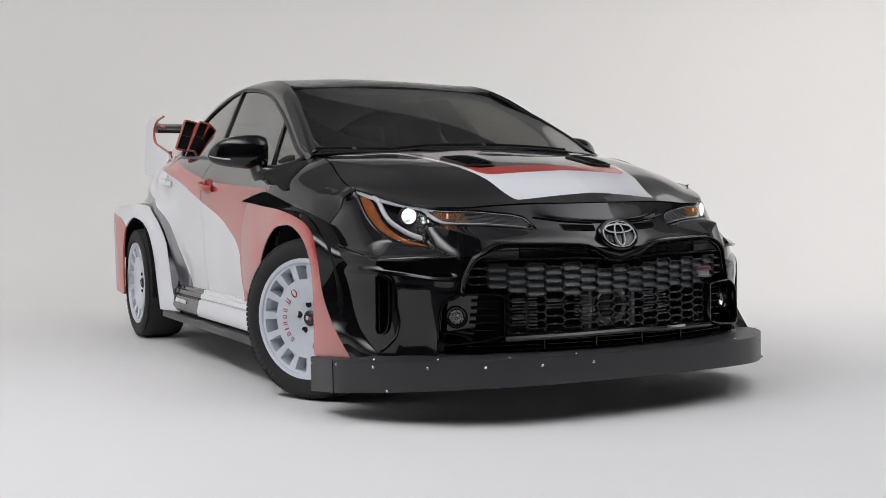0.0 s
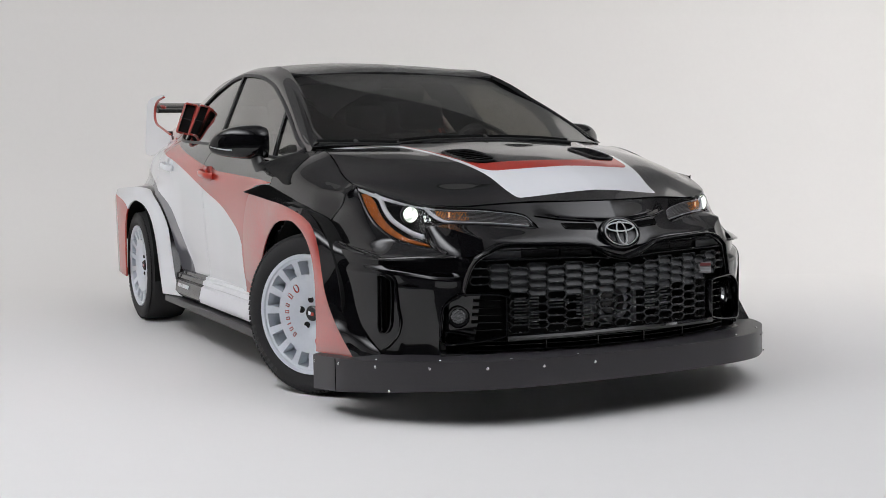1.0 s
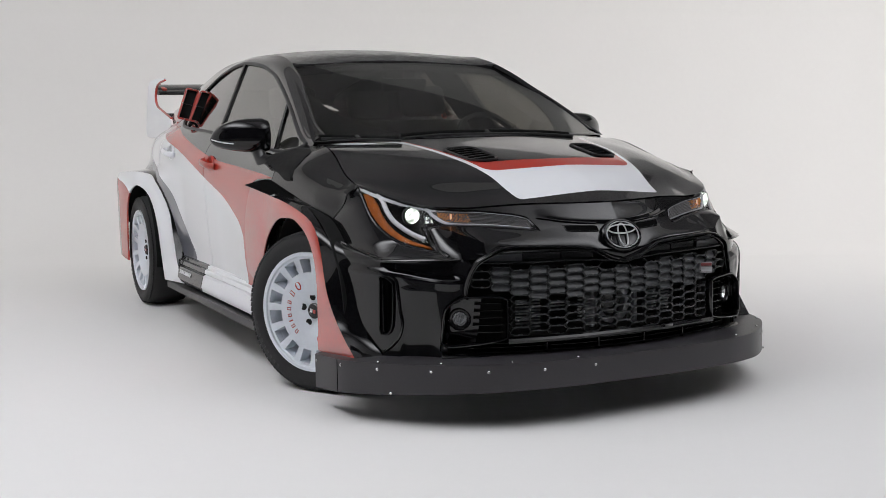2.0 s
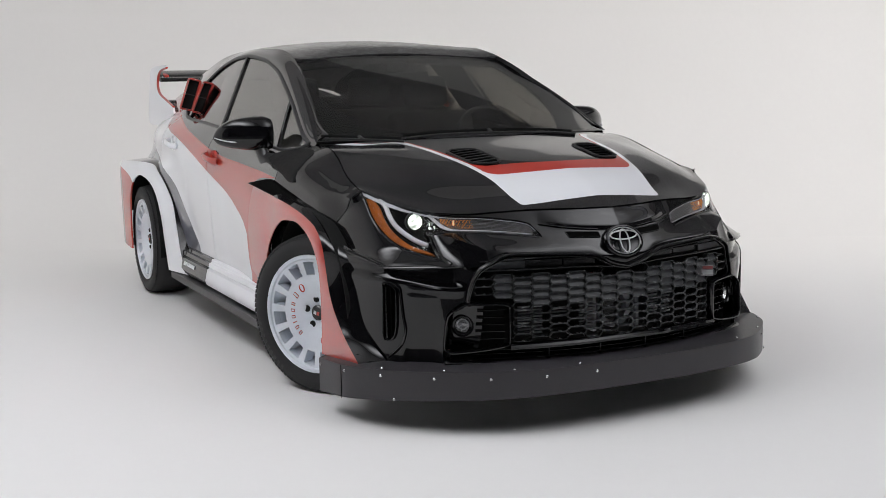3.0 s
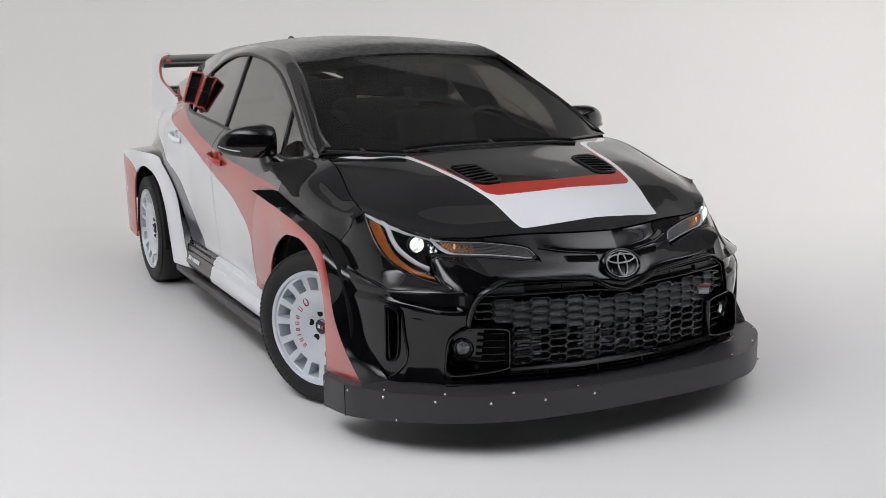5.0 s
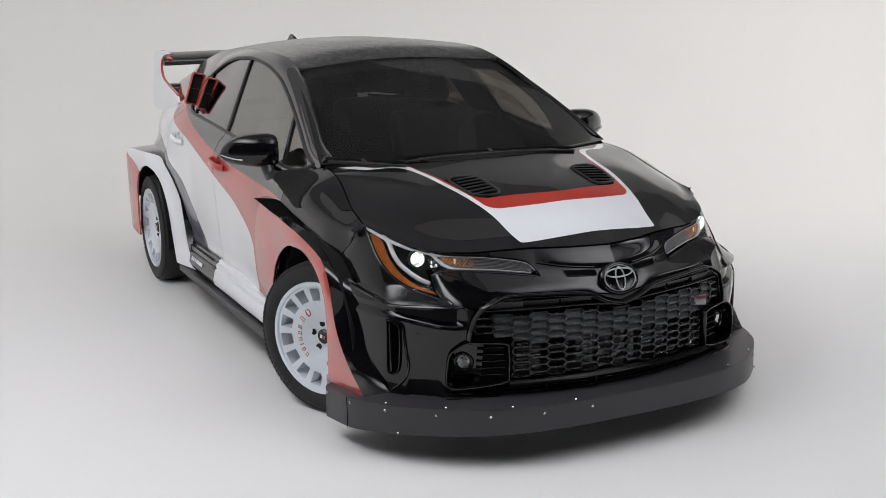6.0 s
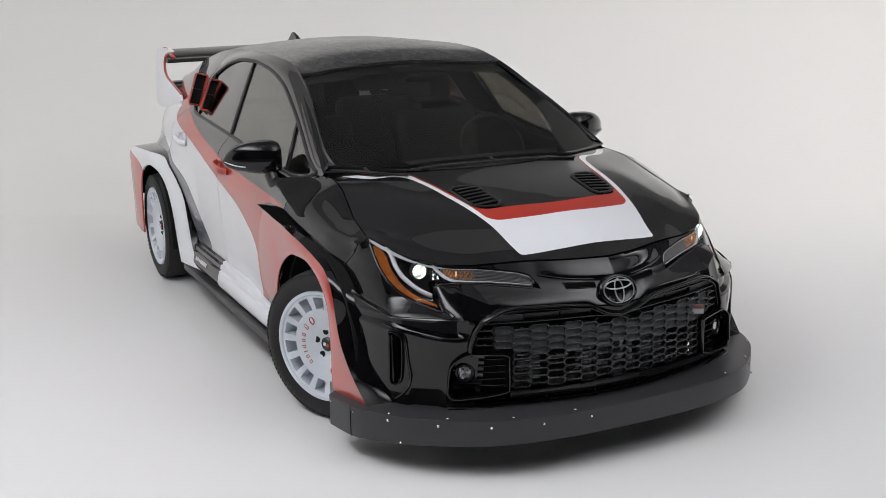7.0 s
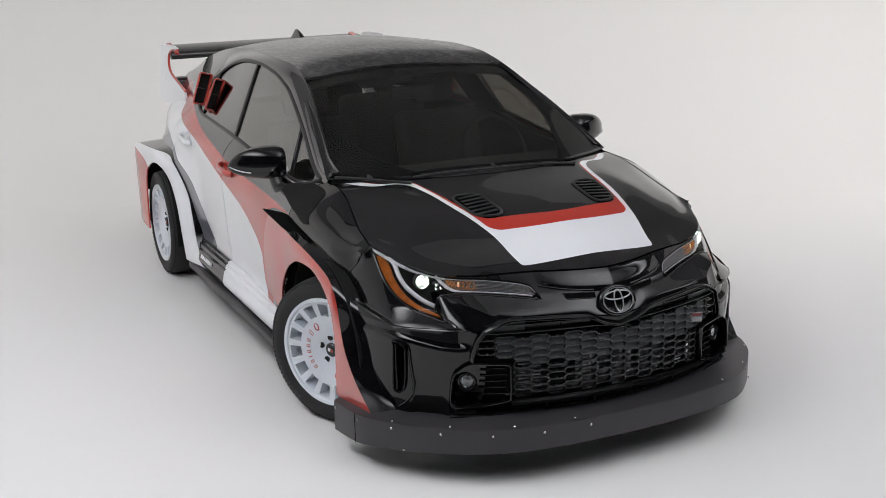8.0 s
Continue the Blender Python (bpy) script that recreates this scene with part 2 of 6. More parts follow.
def finish(ob, mesh, material, parent, label, sharp=35):
    mesh.materials.append(material)
    mesh.shade_smooth()
    mesh.set_sharp_from_angle(angle=radians(sharp))
    if parent is not None:
        ob.parent = parent
    if label:
        ob["label"] = label
    return ob


def part(name, bm, material, parent=None, label="", sharp=35):
    mesh = bpy.data.meshes.new(name)
    bmesh.ops.recalc_face_normals(bm, faces=bm.faces)
    bm.to_mesh(mesh)
    bm.free()
    return finish(new(name, mesh), mesh, material, parent, label, sharp)


def solid(P, thick, keep=None, toward=None, closed=False):
    """A bmesh plate from a grid of places P[i][j], thickened away from the direction toward."""
    P = np.asarray(P, float)
    a, b = P.shape[:2]
    du = np.gradient(P, axis=0)
    dv = np.gradient(P, axis=1)
    N = np.cross(du, dv)
    N /= np.linalg.norm(N, axis=2, keepdims=True) + 1e-12
    if toward is not None:
        flip = np.sign((N * np.asarray(toward, float)).sum(2).mean()) or 1
        N = N * flip
    Q = P - N * thick
    if keep is None:
        keep = np.ones((a - 1, b - 1), bool)
    bm = bmesh.new()
    V, W = {}, {}

    def vert(store, G, i, j):
        if (i, j) not in store:
            store[i, j] = bm.verts.new(G[i, j])
        return store[i, j]

    for i in range(a - 1):
        for j in range(b - 1):
            if not keep[i, j]:
                continue
            c = [(i, j), (i + 1, j), (i + 1, j + 1), (i, j + 1)]
            bm.faces.new([vert(V, P, *k) for k in c])
            bm.faces.new([vert(W, Q, *k) for k in reversed(c)])
            for k, (oi, oj) in enumerate(((0, -1), (1, 0), (0, 1), (-1, 0))):
                ni, nj = i + oi, j + oj
                if not (0 <= ni < a - 1 and 0 <= nj < b - 1 and keep[ni, nj]):
                    p, q = c[k], c[(k + 1) % 4]
                    bm.faces.new([vert(V, P, *q), vert(V, P, *p), vert(W, Q, *p), vert(W, Q, *q)])
    return bm


def sheet(name, P, thick, material, parent, label="", keep=None, toward=None, sharp=35):
    return part(name, solid(P, thick, keep, toward), material, parent, label, sharp)


def box(bm, size, m, bevel=0.0, segs=2):
    r = bmesh.ops.create_cube(bm, size=1, matrix=m @ Matrix.Diagonal((*size, 1)))
    if bevel:
        es = list({e for v in r["verts"] for e in v.link_edges})
        bmesh.ops.bevel(bm, geom=es, offset=bevel, segments=segs, affect="EDGES", profile=0.5)
    return bm


def prism(outline, axis_from, axis_to, place):
    """A bmesh slab: an outline of 2D places, swept from one depth to the other; place(u, v, d) gives the 3D place."""
    bm = bmesh.new()
    a = [bm.verts.new(place(u, v, axis_from)) for u, v in outline]
    b = [bm.verts.new(place(u, v, axis_to)) for u, v in outline]
    n = len(outline)
    bm.faces.new(a)
    bm.faces.new(b[::-1])
    for i in range(n):
        bm.faces.new([a[(i + 1) % n], a[i], b[i], b[(i + 1) % n]])
    return bm


def lathe(profile, steps=48, m=Matrix()):
    """A turned bmesh about the local Y axis from (radius, y) pairs; the profile closes on itself."""
    bm = bmesh.new()
    rings = []
    for k in range(steps):
        t = 2 * math.pi * k / steps
        rings.append([bm.verts.new(m @ Vector((r * math.cos(t), y, r * math.sin(t)))) for r, y in profile])
    n = len(profile)
    for k in range(steps):
        A, B = rings[k], rings[(k + 1) % steps]
        for i in range(n):
            j = (i + 1) % n
            if profile[i][0] < 1e-6 and profile[j][0] < 1e-6:
                continue
            f = [A[i], A[j], B[j], B[i]]
            try:
                bm.faces.new(f)
            except ValueError:
                pass
    bmesh.ops.remove_doubles(bm, verts=bm.verts, dist=1e-6)
    return bm


def tube(pts, half_w, half_d=None, normals=None, closed=False, sides=8):
    """A rounded bar along places; half_w across and half_d along the normals."""
    P = [Vector(p) for p in pts]
    half_d = half_d or half_w
    bm = bmesh.new()
    n, rings = len(P), []
    for i, p in enumerate(P):
        a = P[i - 1] if (i or closed) else P[i]
        b = P[(i + 1) % n] if (i < n - 1 or closed) else P[i]
        t = (b - a).normalized()
        nn = Vector(normals[i]) if normals is not None else (Vector((0, 0, 1)) if abs(t.z) < 0.95 else Vector((1, 0, 0)))
        s = t.cross(nn).normalized()
        u = s.cross(t).normalized()
        rings.append([bm.verts.new(p + s * half_w * math.cos(q) + u * half_d * math.sin(q)) for q in (2 * math.pi * (k + 0.5) / sides for k in range(sides))])
    for i in range(n if closed else n - 1):
        A, B = rings[i], rings[(i + 1) % n]
        for k in range(sides):
            bm.faces.new([A[k], A[(k + 1) % sides], B[(k + 1) % sides], B[k]])
    if not closed:
        bm.faces.new(rings[0][::-1])
        bm.faces.new(rings[-1])
    return bm


def resample(pts, n, closed=False):
    """n places evenly along a smooth line through pts (2D or 3D)."""
    P = np.asarray(pts, float)
    if closed:
        P = np.vstack([P, P[:1]])
    d = np.r_[0, np.cumsum(np.linalg.norm(np.diff(P, axis=0), axis=1))]
    t = np.linspace(0, d[-1], n + 1)[:-1] if closed else np.linspace(0, d[-1], n)
    return np.stack([spl(d, P[:, k])(t) for k in range(P.shape[1])], 1)


def inside(px, pz, poly):
    r, j = np.zeros(np.shape(px), bool), len(poly) - 1
    for i in range(len(poly)):
        (xi, zi), (xj, zj) = poly[i], poly[j]
        if zi != zj:
            r ^= ((zi > pz) != (zj > pz)) & (px < (xj - xi) * (pz - zi) / (zj - zi) + xi)
        j = i
    return r


def lerp(a, b, t):
    return a + (b - a) * t


def ease(t):
    t = np.clip(t, 0, 1)
    return t * t * (3 - 2 * t)


def thing(name, label, category, group=""):
    return tagged(new(name), label, category, group)


# ---- studio: floor sweeping up into the walls ----



def studio():
    """One seamless sheet: a level floor, a wide cove and walls on the far side and both flanks, open towards the lens."""
    outline = []
    half, depth, corner = 6.6, 4.6, 3.6
    for s in np.linspace(-3.6, depth - corner, 14):
        outline.append((s, -half))
    for a in np.linspace(0, math.pi / 2, 15)[1:]:
        outline.append((depth - corner + corner * math.sin(a), -half + corner - corner * math.cos(a)))
    for w in np.linspace(-half + corner, half - corner, 10)[1:-1]:
        outline.append((depth, w))
    for a in np.linspace(math.pi / 2, 0, 15):
        outline.append((depth - corner + corner * math.sin(a), half - corner + corner * math.cos(a)))
    for s in np.linspace(depth - corner, 0.2, 6)[1:]:
        outline.append((s, half))
    O = np.array(outline)
    C = np.array([(-1.2, 0.0)])
    T = np.gradient(O, axis=0)
    N = np.stack([T[:, 1], -T[:, 0]], 1)
    N /= np.linalg.norm(N, axis=1, keepdims=True)
    if ((C - O) * N).sum() < 0:
        N = -N
    r = 1.7
    rows = []
    for a in np.linspace(0, math.pi / 2, 13):
        rows.append([(*(o + n * r * (1 - math.sin(a))), r - r * math.cos(a)) for o, n in zip(O, N)])
    for f in (0.15, 0.4, 0.7, 1.0):
        rows.append([(*o, lerp(r, lerp(5.22, 3.1, float(ease((o[1] + 2.4) / 2.2))), f)) for o in O])
    P = np.array(rows)
    G = MID.x + P[..., 0] * AX.x + P[..., 1] * SIDE.x, MID.y + P[..., 0] * AX.y + P[..., 1] * SIDE.y, P[..., 2]
    return np.stack(G, -1)


SW = studio()
tagged(sheet("wall_cyclorama", SW, 0.05, studio_mat, None, "seamless white studio wall curving up from the floor", toward=(0, 0, 1), sharp=60), category="wall", kind="structure")
def floor_slab(name, near, far, lo, hi, material, label):
    corners = [MID + AX * p + SIDE * q for p, q in ((near, lo), (far, lo), (far, hi), (near, hi))]
    tagged(part(name, prism([(c.x, c.y) for c in corners], 0.0, -0.05, lambda u, v, d: (u, v, d)), material, None, label), category="floor", kind="structure")


floor_slab("floor", -3.6, 3.1, -5.0, 5.0, studio_mat, "smooth white painted studio floor")
dark_wall = mat("dark_studio_drape", (0.03, 0.03, 0.032), 0.9, grain=20, vary=0.02)
grey_wall = mat("pale_studio_paint", (0.70, 0.70, 0.70), 0.85, grain=20, vary=0.04)
concrete = mat("dark_concrete_floor", (0.09, 0.09, 0.095), 0.6, grain=30, vary=0.25)
floor_slab("floor_outer", -7.6, -3.603, -8.1, 8.1, concrete, "dark bare concrete floor before the painted stage")
floor_slab("floor_side", -3.6, 0.2, 5.003, 8.1, concrete, "dark bare concrete floor beside the painted stage")
bm = bmesh.new()
e = MID - AX * 7.6
box(bm, (0.1, 18.0, 5.3), Matrix.Translation(e + Vector((0, 0, 2.6))) @ Matrix.Rotation(math.atan2(AX.y, AX.x), 4, "Z"))
tagged(part("wall_behind", bm, dark_wall, None, "plain dark studio wall"), category="wall", kind="structure")
bm = bmesh.new()
box(bm, (18.0, 18.0, 0.1), Matrix.Translation(MID - AX * 1.4 + Vector((0, 0, 5.3))) @ Matrix.Rotation(math.atan2(AX.y, AX.x), 4, "Z"))
tagged(part("ceiling", bm, mat("grey_ceiling_paint", (0.32, 0.32, 0.33), 0.85, grain=20, vary=0.04), None, "plain grey studio ceiling"), category="ceiling", kind="structure")
for nm, d, w in (("wall_far", AX * 6.2, 0.0), ("wall_flank_1", SIDE * 8.2 - AX * 1.0, 90.0), ("wall_flank_2", SIDE * -8.2 - AX * 1.0, 90.0)):
    bm = bmesh.new()
    box(bm, (0.1, 18.0, 5.3), Matrix.Translation(MID + d + Vector((0, 0, 2.6))) @ Matrix.Rotation(math.atan2(AX.y, AX.x) + radians(w), 4, "Z"))
    tagged(part(nm, bm, grey_wall if nm == "wall_far" else dark_wall, None, "plain pale studio wall" if nm == "wall_far" else "plain dark studio wall"), category="wall", kind="structure")


def silk_glow(power):
    """The cloth of the overhead softbox: brightest in its middle, fading softly to its hems."""
    m, n, l, b = nodes_of("lit_softbox_silk")
    tc, sep = n.new("ShaderNodeTexCoord"), n.new("ShaderNodeSeparateXYZ")
    l.new(tc.outputs["Generated"], sep.inputs[0])
    parts = []
    for k in ("X", "Y"):
        d = math_node(n, l, "ABSOLUTE", math_node(n, l, "SUBTRACT", sep.outputs[k], 0.5))
        mr = n.new("ShaderNodeMapRange")
        mr.interpolation_type = "SMOOTHSTEP"
        mr.inputs["From Min"].default_value, mr.inputs["From Max"].default_value = 0.5, 0.02
        l.new(d, mr.inputs["Value"])
        parts.append(mr.outputs[0])
    p = math_node(n, l, "MULTIPLY", math_node(n, l, "MULTIPLY", *parts), power)
    b.inputs["Base Color"].default_value = (0.8, 0.8, 0.8, 1)
    b.inputs["Emission Color"].default_value = (0.95, 0.958, 1.0, 1)
    l.new(p, b.inputs["Emission Strength"])
    return m


def overhead(x, y, wide, deep, tilt, power, label):
    """A framed silk hung over the studio, tipped towards the car."""
    silk = thing("overhead_softbox", label, "studio light", "overhead softboxes")
    bm = bmesh.new()
    box(bm, (wide, deep, 0.02), Matrix())
    part("silk", bm, silk_glow(power), silk, "glowing white silk")
    a, b = wide / 2 + 0.02, deep / 2 + 0.02
    for k in (-1, 1):
        part("frame_bar", tube([(k * a, -b, 0.02), (k * a, b, 0.02)], 0.025), satin_black, silk)
        part("frame_bar", tube([(-a, k * b, 0.02), (a, k * b, 0.02)], 0.025), satin_black, silk)
        part("hanger", tube([(k * a * 0.9, 0, 0.02), (k * a * 0.9, 0, 0.70)], 0.01), satin_black, silk)
    silk.matrix_world = pose(x, y, 4.6, tilt, 0, 0)


overhead(0.4, -3.5, 8.4, 3.6, -7, 7.1, "white silk softbox hung beside the car")
overhead(3.3, 2.0, 8.0, 7.0, 0, 3.25, "broad white silk softbox hung over the nose of the car")
overhead(2.6, 7.4, 5.0, 3.4, 10, 4.1, "white silk softbox hung beside the car")


# ---- the car: forward is +x, its right flank is -y ----
car = thing("rally_car", "gloss black rally hatchback with red and white livery on studio floor", "car")
WB, AXLE, R_TYRE = 2.64, 0.322, 0.322
top_z = spl([-3.4, -2.9, -2.37, -2.2, -1.5, -1.05, -0.62, -0.42, -0.28, -0.15, -0.05, 0.075, 0.16, 0.228, 0.30, 0.6], [1.02, 1.03, 1.05, 1.045, 1.012, 0.965, 0.945, 0.965, 0.985, 0.972, 0.942, 0.895, 0.868, 0.850, 0.822, 0.70])
top_y = spl([-3.4, -2.9, -2.37, -2.2, -1.5, -1.05, -0.64, -0.42, -0.28, -0.15, -0.05, 0.075, 0.16, 0.228, 0.30, 0.6], [0.68, 0.75, 0.795, 0.80, 0.812, 0.808, 0.79, 0.762, 0.744, 0.752, 0.765, 0.788, 0.802, 0.803, 0.784, 0.66])


def soften(f, lo, hi, width):
    """The same line with its bends eased over the given width."""
    xs = np.linspace(lo, hi, 900)
    k = np.exp(-0.5 * ((np.arange(-150, 151) * (hi - lo) / 899) / width) ** 2)
    ys = np.convolve(np.pad(f(xs), 150, mode="reflect", reflect_type="odd"), k / k.sum(), mode="valid")
    return lambda x: np.interp(np.asarray(x, float), xs, ys)


slim = lambda x: ease((np.asarray(x) + 0.50) / 0.25) * ease((0.31 - np.asarray(x)) / 0.12)
eased_z, eased_y = soften(top_z, -3.4, 0.6, 0.045), soften(top_y, -3.4, 0.6, 0.045)
top_z, top_y = (lambda x: eased_z(x) - 0.014 * slim(x)), (lambda x: eased_y(x) - 0.023 * slim(x))
taper = spl([-3.45, -3.3, -3.1, -2.7, -2.2, -0.5, 0.0, 0.19, 0.45, 0.6], [0.77, 0.835, 0.905, 0.975, 1.0, 1.0, 0.98, 0.965, 0.90, 0.82])
lean = spl([-3.4, -2.6, -2.1, -1.6, -0.3], [0.80, 0.74, 0.66, 0.54, 0.54])
SEC_T = [0, 0.06, 0.18, 0.25, 0.36, 0.57, 0.77, 0.87, 0.94, 1.0]
SEC_Y = [0.862, 0.872, 0.882, 0.878, 0.888, 0.897, 0.903, 0.893, 0.862]


def flank(x, z):
    """Half width of the body at x and height z (arrays of one shape)."""
    x, z = np.broadcast_arrays(np.asarray(x, float), np.asarray(z, float))
    out = np.empty(x.shape)
    for k in np.ndindex(x.shape):
        tz, ty, tp = float(top_z(x[k])), float(top_y(x[k])), float(taper(x[k]))
        if z[k] > tz:
            h = z[k] - tz
            out[k] = ty - float(lean(x[k])) * h - 0.22 * max(0, h - 0.25) ** 2
        else:
            t = (z[k] - 0.15) / (tz - 0.15)
            ys = [y * tp for y in SEC_Y] + [ty]
            tuck = 0.04 * float(ease((x[k] - 0.05) / 0.25))
            ys[5] -= tuck * 0.4
            ys[6] -= tuck
            ys[7] -= tuck
            ys[8] = min(ys[8], (ys[7] + ty) / 2 + 0.022)
            out[k] = float(spl(SEC_T, ys)(t))
    low = ease((0.86 - z) / 0.12)
    out = out + 0.042 * ease((x + 1.25) / 0.85) * ease((-0.12 - x) / 0.34) * ease((0.88 - z) / 0.32)
    return out + 0.062 * ease((-1.93 - x) / 0.50) * ease((3.3 + x) / 0.4) * low


def on_flank(x, z, s, out=0.0):
    x, z = np.broadcast_arrays(np.asarray(x, float), np.asarray(z, float))
    return np.stack([x, s * (flank(x, z) + out), z], -1)


def panel(xa, xb, za, zb, nu, nv):
    """A grid in x and z; xa, xb are functions of z and za, zb of x (numbers also do)."""
    f = lambda g, q: np.asarray(g(q)) if callable(g) else np.full(np.shape(q), float(g))
    u, v = np.meshgrid(np.linspace(0, 1, nu), np.linspace(0, 1, nv), indexing="ij")
    z = lerp(0.3, 0.9, v)
    x = lerp(f(xa, z), f(xb, z), u)
    for _ in range(4):
        z = lerp(f(za, x), f(zb, x), v)
        x = lerp(f(xa, z), f(xb, z), u)
    return x, z


def centres(g):
    return (g[:-1, :-1] + g[1:, :-1] + g[:-1, 1:] + g[1:, 1:]) / 4


def arch_keep(x, z, r=0.40):
    cx, cz = centres(x), centres(z)
    oval = lambda dx: np.hypot(dx / (r + 0.06), (cz - AXLE) / r) > 1
    return oval(cx) & oval(cx + WB)


DLO_LOW = spl([-2.40, -2.37, -2.30, -2.2, -2.0, -1.5, -1.05, -0.75, -0.60, -0.45, -0.385], [1.13, 1.10, 1.06, 1.045, 1.037, 1.012, 0.968, 0.950, 0.941, 0.950, 0.975])
DLO_TOP = spl([-2.40, -2.36, -2.27, -2.10, -1.85, -1.64, -1.4, -1.145, -0.928, -0.7, -0.54, -0.42, -0.385], [1.13, 1.19, 1.265, 1.335, 1.370, 1.376, 1.358, 1.305, 1.227, 1.125, 1.045, 0.990, 0.975])
dlo_x = np.linspace(-2.395, -0.39, 60)
DLO = [(x, float(DLO_LOW(x))) for x in dlo_x] + [(x, float(DLO_TOP(x))) for x in dlo_x[::-1]]
roof_edge = spl([-3.36, -3.2, -3.0, -2.6, -2.1, -1.64, -1.3, -1.138, -0.965, -0.632, -0.365, -0.25], [1.18, 1.25, 1.30, 1.365, 1.405, 1.412, 1.400, 1.372, 1.315, 1.155, 1.026, 0.985])
gap_x = spl([0.1, 0.303, 0.415, 0.605, 0.723, 0.78, 0.9, 1.1], [-1.95, -2.00, -2.12, -2.19, -2.30, -2.44, -2.52, -2.42])
door_x = lambda z: np.full(np.shape(z), -1.49) - 0.03 * (np.asarray(z) - 0.8)
fend_x = spl([0.1, 0.5, 0.8, 0.9, 1.0], [-0.56, -0.50, -0.40, -0.37, -0.36])
SILL = 0.335

for s in (-1, 1):
    side = (0, s, 0)
    g = 0.0028
    # front fender, doors and rear quarter
    x, z = panel(lambda q: fend_x(q) + g, lambda q: 0.175 + np.maximum(0, q - 0.69) * 0.85, SILL, top_z, 44, 30)
    sheet("front_fender", on_flank(x, z, s), 0.004, paint_black, car, keep=arch_keep(x, z), toward=side)
    x, z = panel(lambda q: door_x(q) + g, lambda q: fend_x(q) - g, SILL, lambda q: np.minimum(top_z(q), DLO_LOW(q)) + 0.004, 44, 34)
    sheet("front_door", on_flank(x, z, s), 0.004, livery_mat, car, "red and white front door with black upper edge", toward=side)
    x, z = panel(lambda q: gap_x(q) + 0.006, lambda q: door_x(q) - g, SILL, lambda q: np.minimum(top_z(q), DLO_LOW(q)) + 0.004, 44, 34)
    sheet("rear_door", on_flank(x, z, s), 0.004, livery_mat, car, "white, red and black rear door", toward=side, keep=arch_keep(x, z))
    x, z = panel(-3.40, lambda q: gap_x(q) - 0.004, 0.25, lambda q: top_z(q) + 0.004, 44, 34)
    sheet("rear_quarter", on_flank(x, z, s), 0.004, livery_mat, car, toward=side, keep=arch_keep(x, z) & ((centres(x) > -2.7) | (centres(z) > 0.56)))
    zz = np.linspace(0.345, 0.775, 40)
    part("door_edge", tube(on_flank(gap_x(zz), zz, s, 0.001), 0.009, 0.006, [(0, s, 0)] * 40), grille_black, car, "dark rubber edge of the rear door")
    # roof frame with the window opening
    x, z = panel(-3.36, -0.335, lambda q: top_z(q), roof_edge, 230, 40)
    roll = 0.035 * ease((z - DLO_TOP(x) - 0.014) / np.maximum(0.02, roof_edge(x) - DLO_TOP(x) - 0.014)) ** 1.5
    sheet("side_frame", on_flank(x, z, s, -roll), 0.02, livery_mat if s < 0 else paint_black, car, "black roof rail and pillars", keep=~inside(centres(x), centres(z), DLO), toward=side)
    seal = on_flank(*np.array(DLO).T, s, 0.002)
    part("window_seal", tube(seal, 0.009, 0.006, [(0, s, 0.5)] * len(seal), closed=True), satin_black, car, "black rubber window seal")
    # glass
    for nm, xa, xb, sl in (("front_quarter_window", -0.655, -0.395, -0.09), ("front_window", -1.475, -0.675, -0.13), ("rear_window", -2.175, -1.53, -0.10), ("rear_quarter_window", -2.392, -2.195, -0.09)):
        u, v = np.meshgrid(np.linspace(0, 1, 22), np.linspace(0, 1, 12), indexing="ij")
        edge_a = 0 if xa < -2.3 else 1
        edge_b = 0 if xb > -0.5 else 1
        xx = lerp(xa + sl * v * edge_a, xb + sl * v * edge_b, u)
        zz = lerp(DLO_LOW(xx) - 0.004, DLO_TOP(xx) + 0.004, v)
        pane = sheet(nm, on_flank(xx, zz, s, -0.006), 0.004, side_glass, car, "tinted side window", toward=side)
        pane.visible_shadow = False
    for nm, xa, sl, w in (("centre_pillar", -1.502, -0.13, 0.017), ("rear_divider", -2.185, -0.09, 0.012), ("mirror_divider", -0.665, -0.11, 0.010)):
        v = np.linspace(0, 1, 10)
        xx = xa + sl * v
        zz = lerp(DLO_LOW(xx), DLO_TOP(xx), v)
        pts = on_flank(xx, zz, s, -0.001)
        part(nm, tube(pts, w, 0.007, [(0, s, 0.5)] * 10), grille_black, car, "black window pillar trim")

# roof, windscreen and rear
v, u = np.meshgrid(np.linspace(0, 1, 40), np.linspace(-1, 1, 41), indexing="ij")
xe = lerp(-1.065, -3.36, v)
ye = flank(xe[:, 0], roof_edge(xe[:, 0]))[:, None] - 0.035
zc = spl([-3.45, -3.1, -2.73, -2.4, -2.0, -1.7, -1.4, -1.16, -1.0], [1.215, 1.315, 1.385, 1.425, 1.452, 1.452, 1.428, 1.368, 1.30])
x = xe - 0.11 * (1 - u ** 2) * (1 - v) ** 3
roof_z = lerp(roof_edge(xe), zc(x), 1 - np.abs(u) ** 2.1)
sheet("roof", np.stack([x, u * ye, roof_z], -1), 0.02, carbon, car, "forged carbon roof panel", toward=(0, 0, 1))
v, u = np.meshgrid(np.linspace(0, 1, 24), np.linspace(-1, 1, 33), indexing="ij")
xb_, zb_ = -0.045 - 0.285 * u ** 2, 0.985 + 0.012 * (1 - u ** 2)
xt_, zt_ = -1.175 + 0.11 * u ** 2, 1.366 - 0.032 * u ** 2
bulge = np.sin(math.pi * v) * 0.016
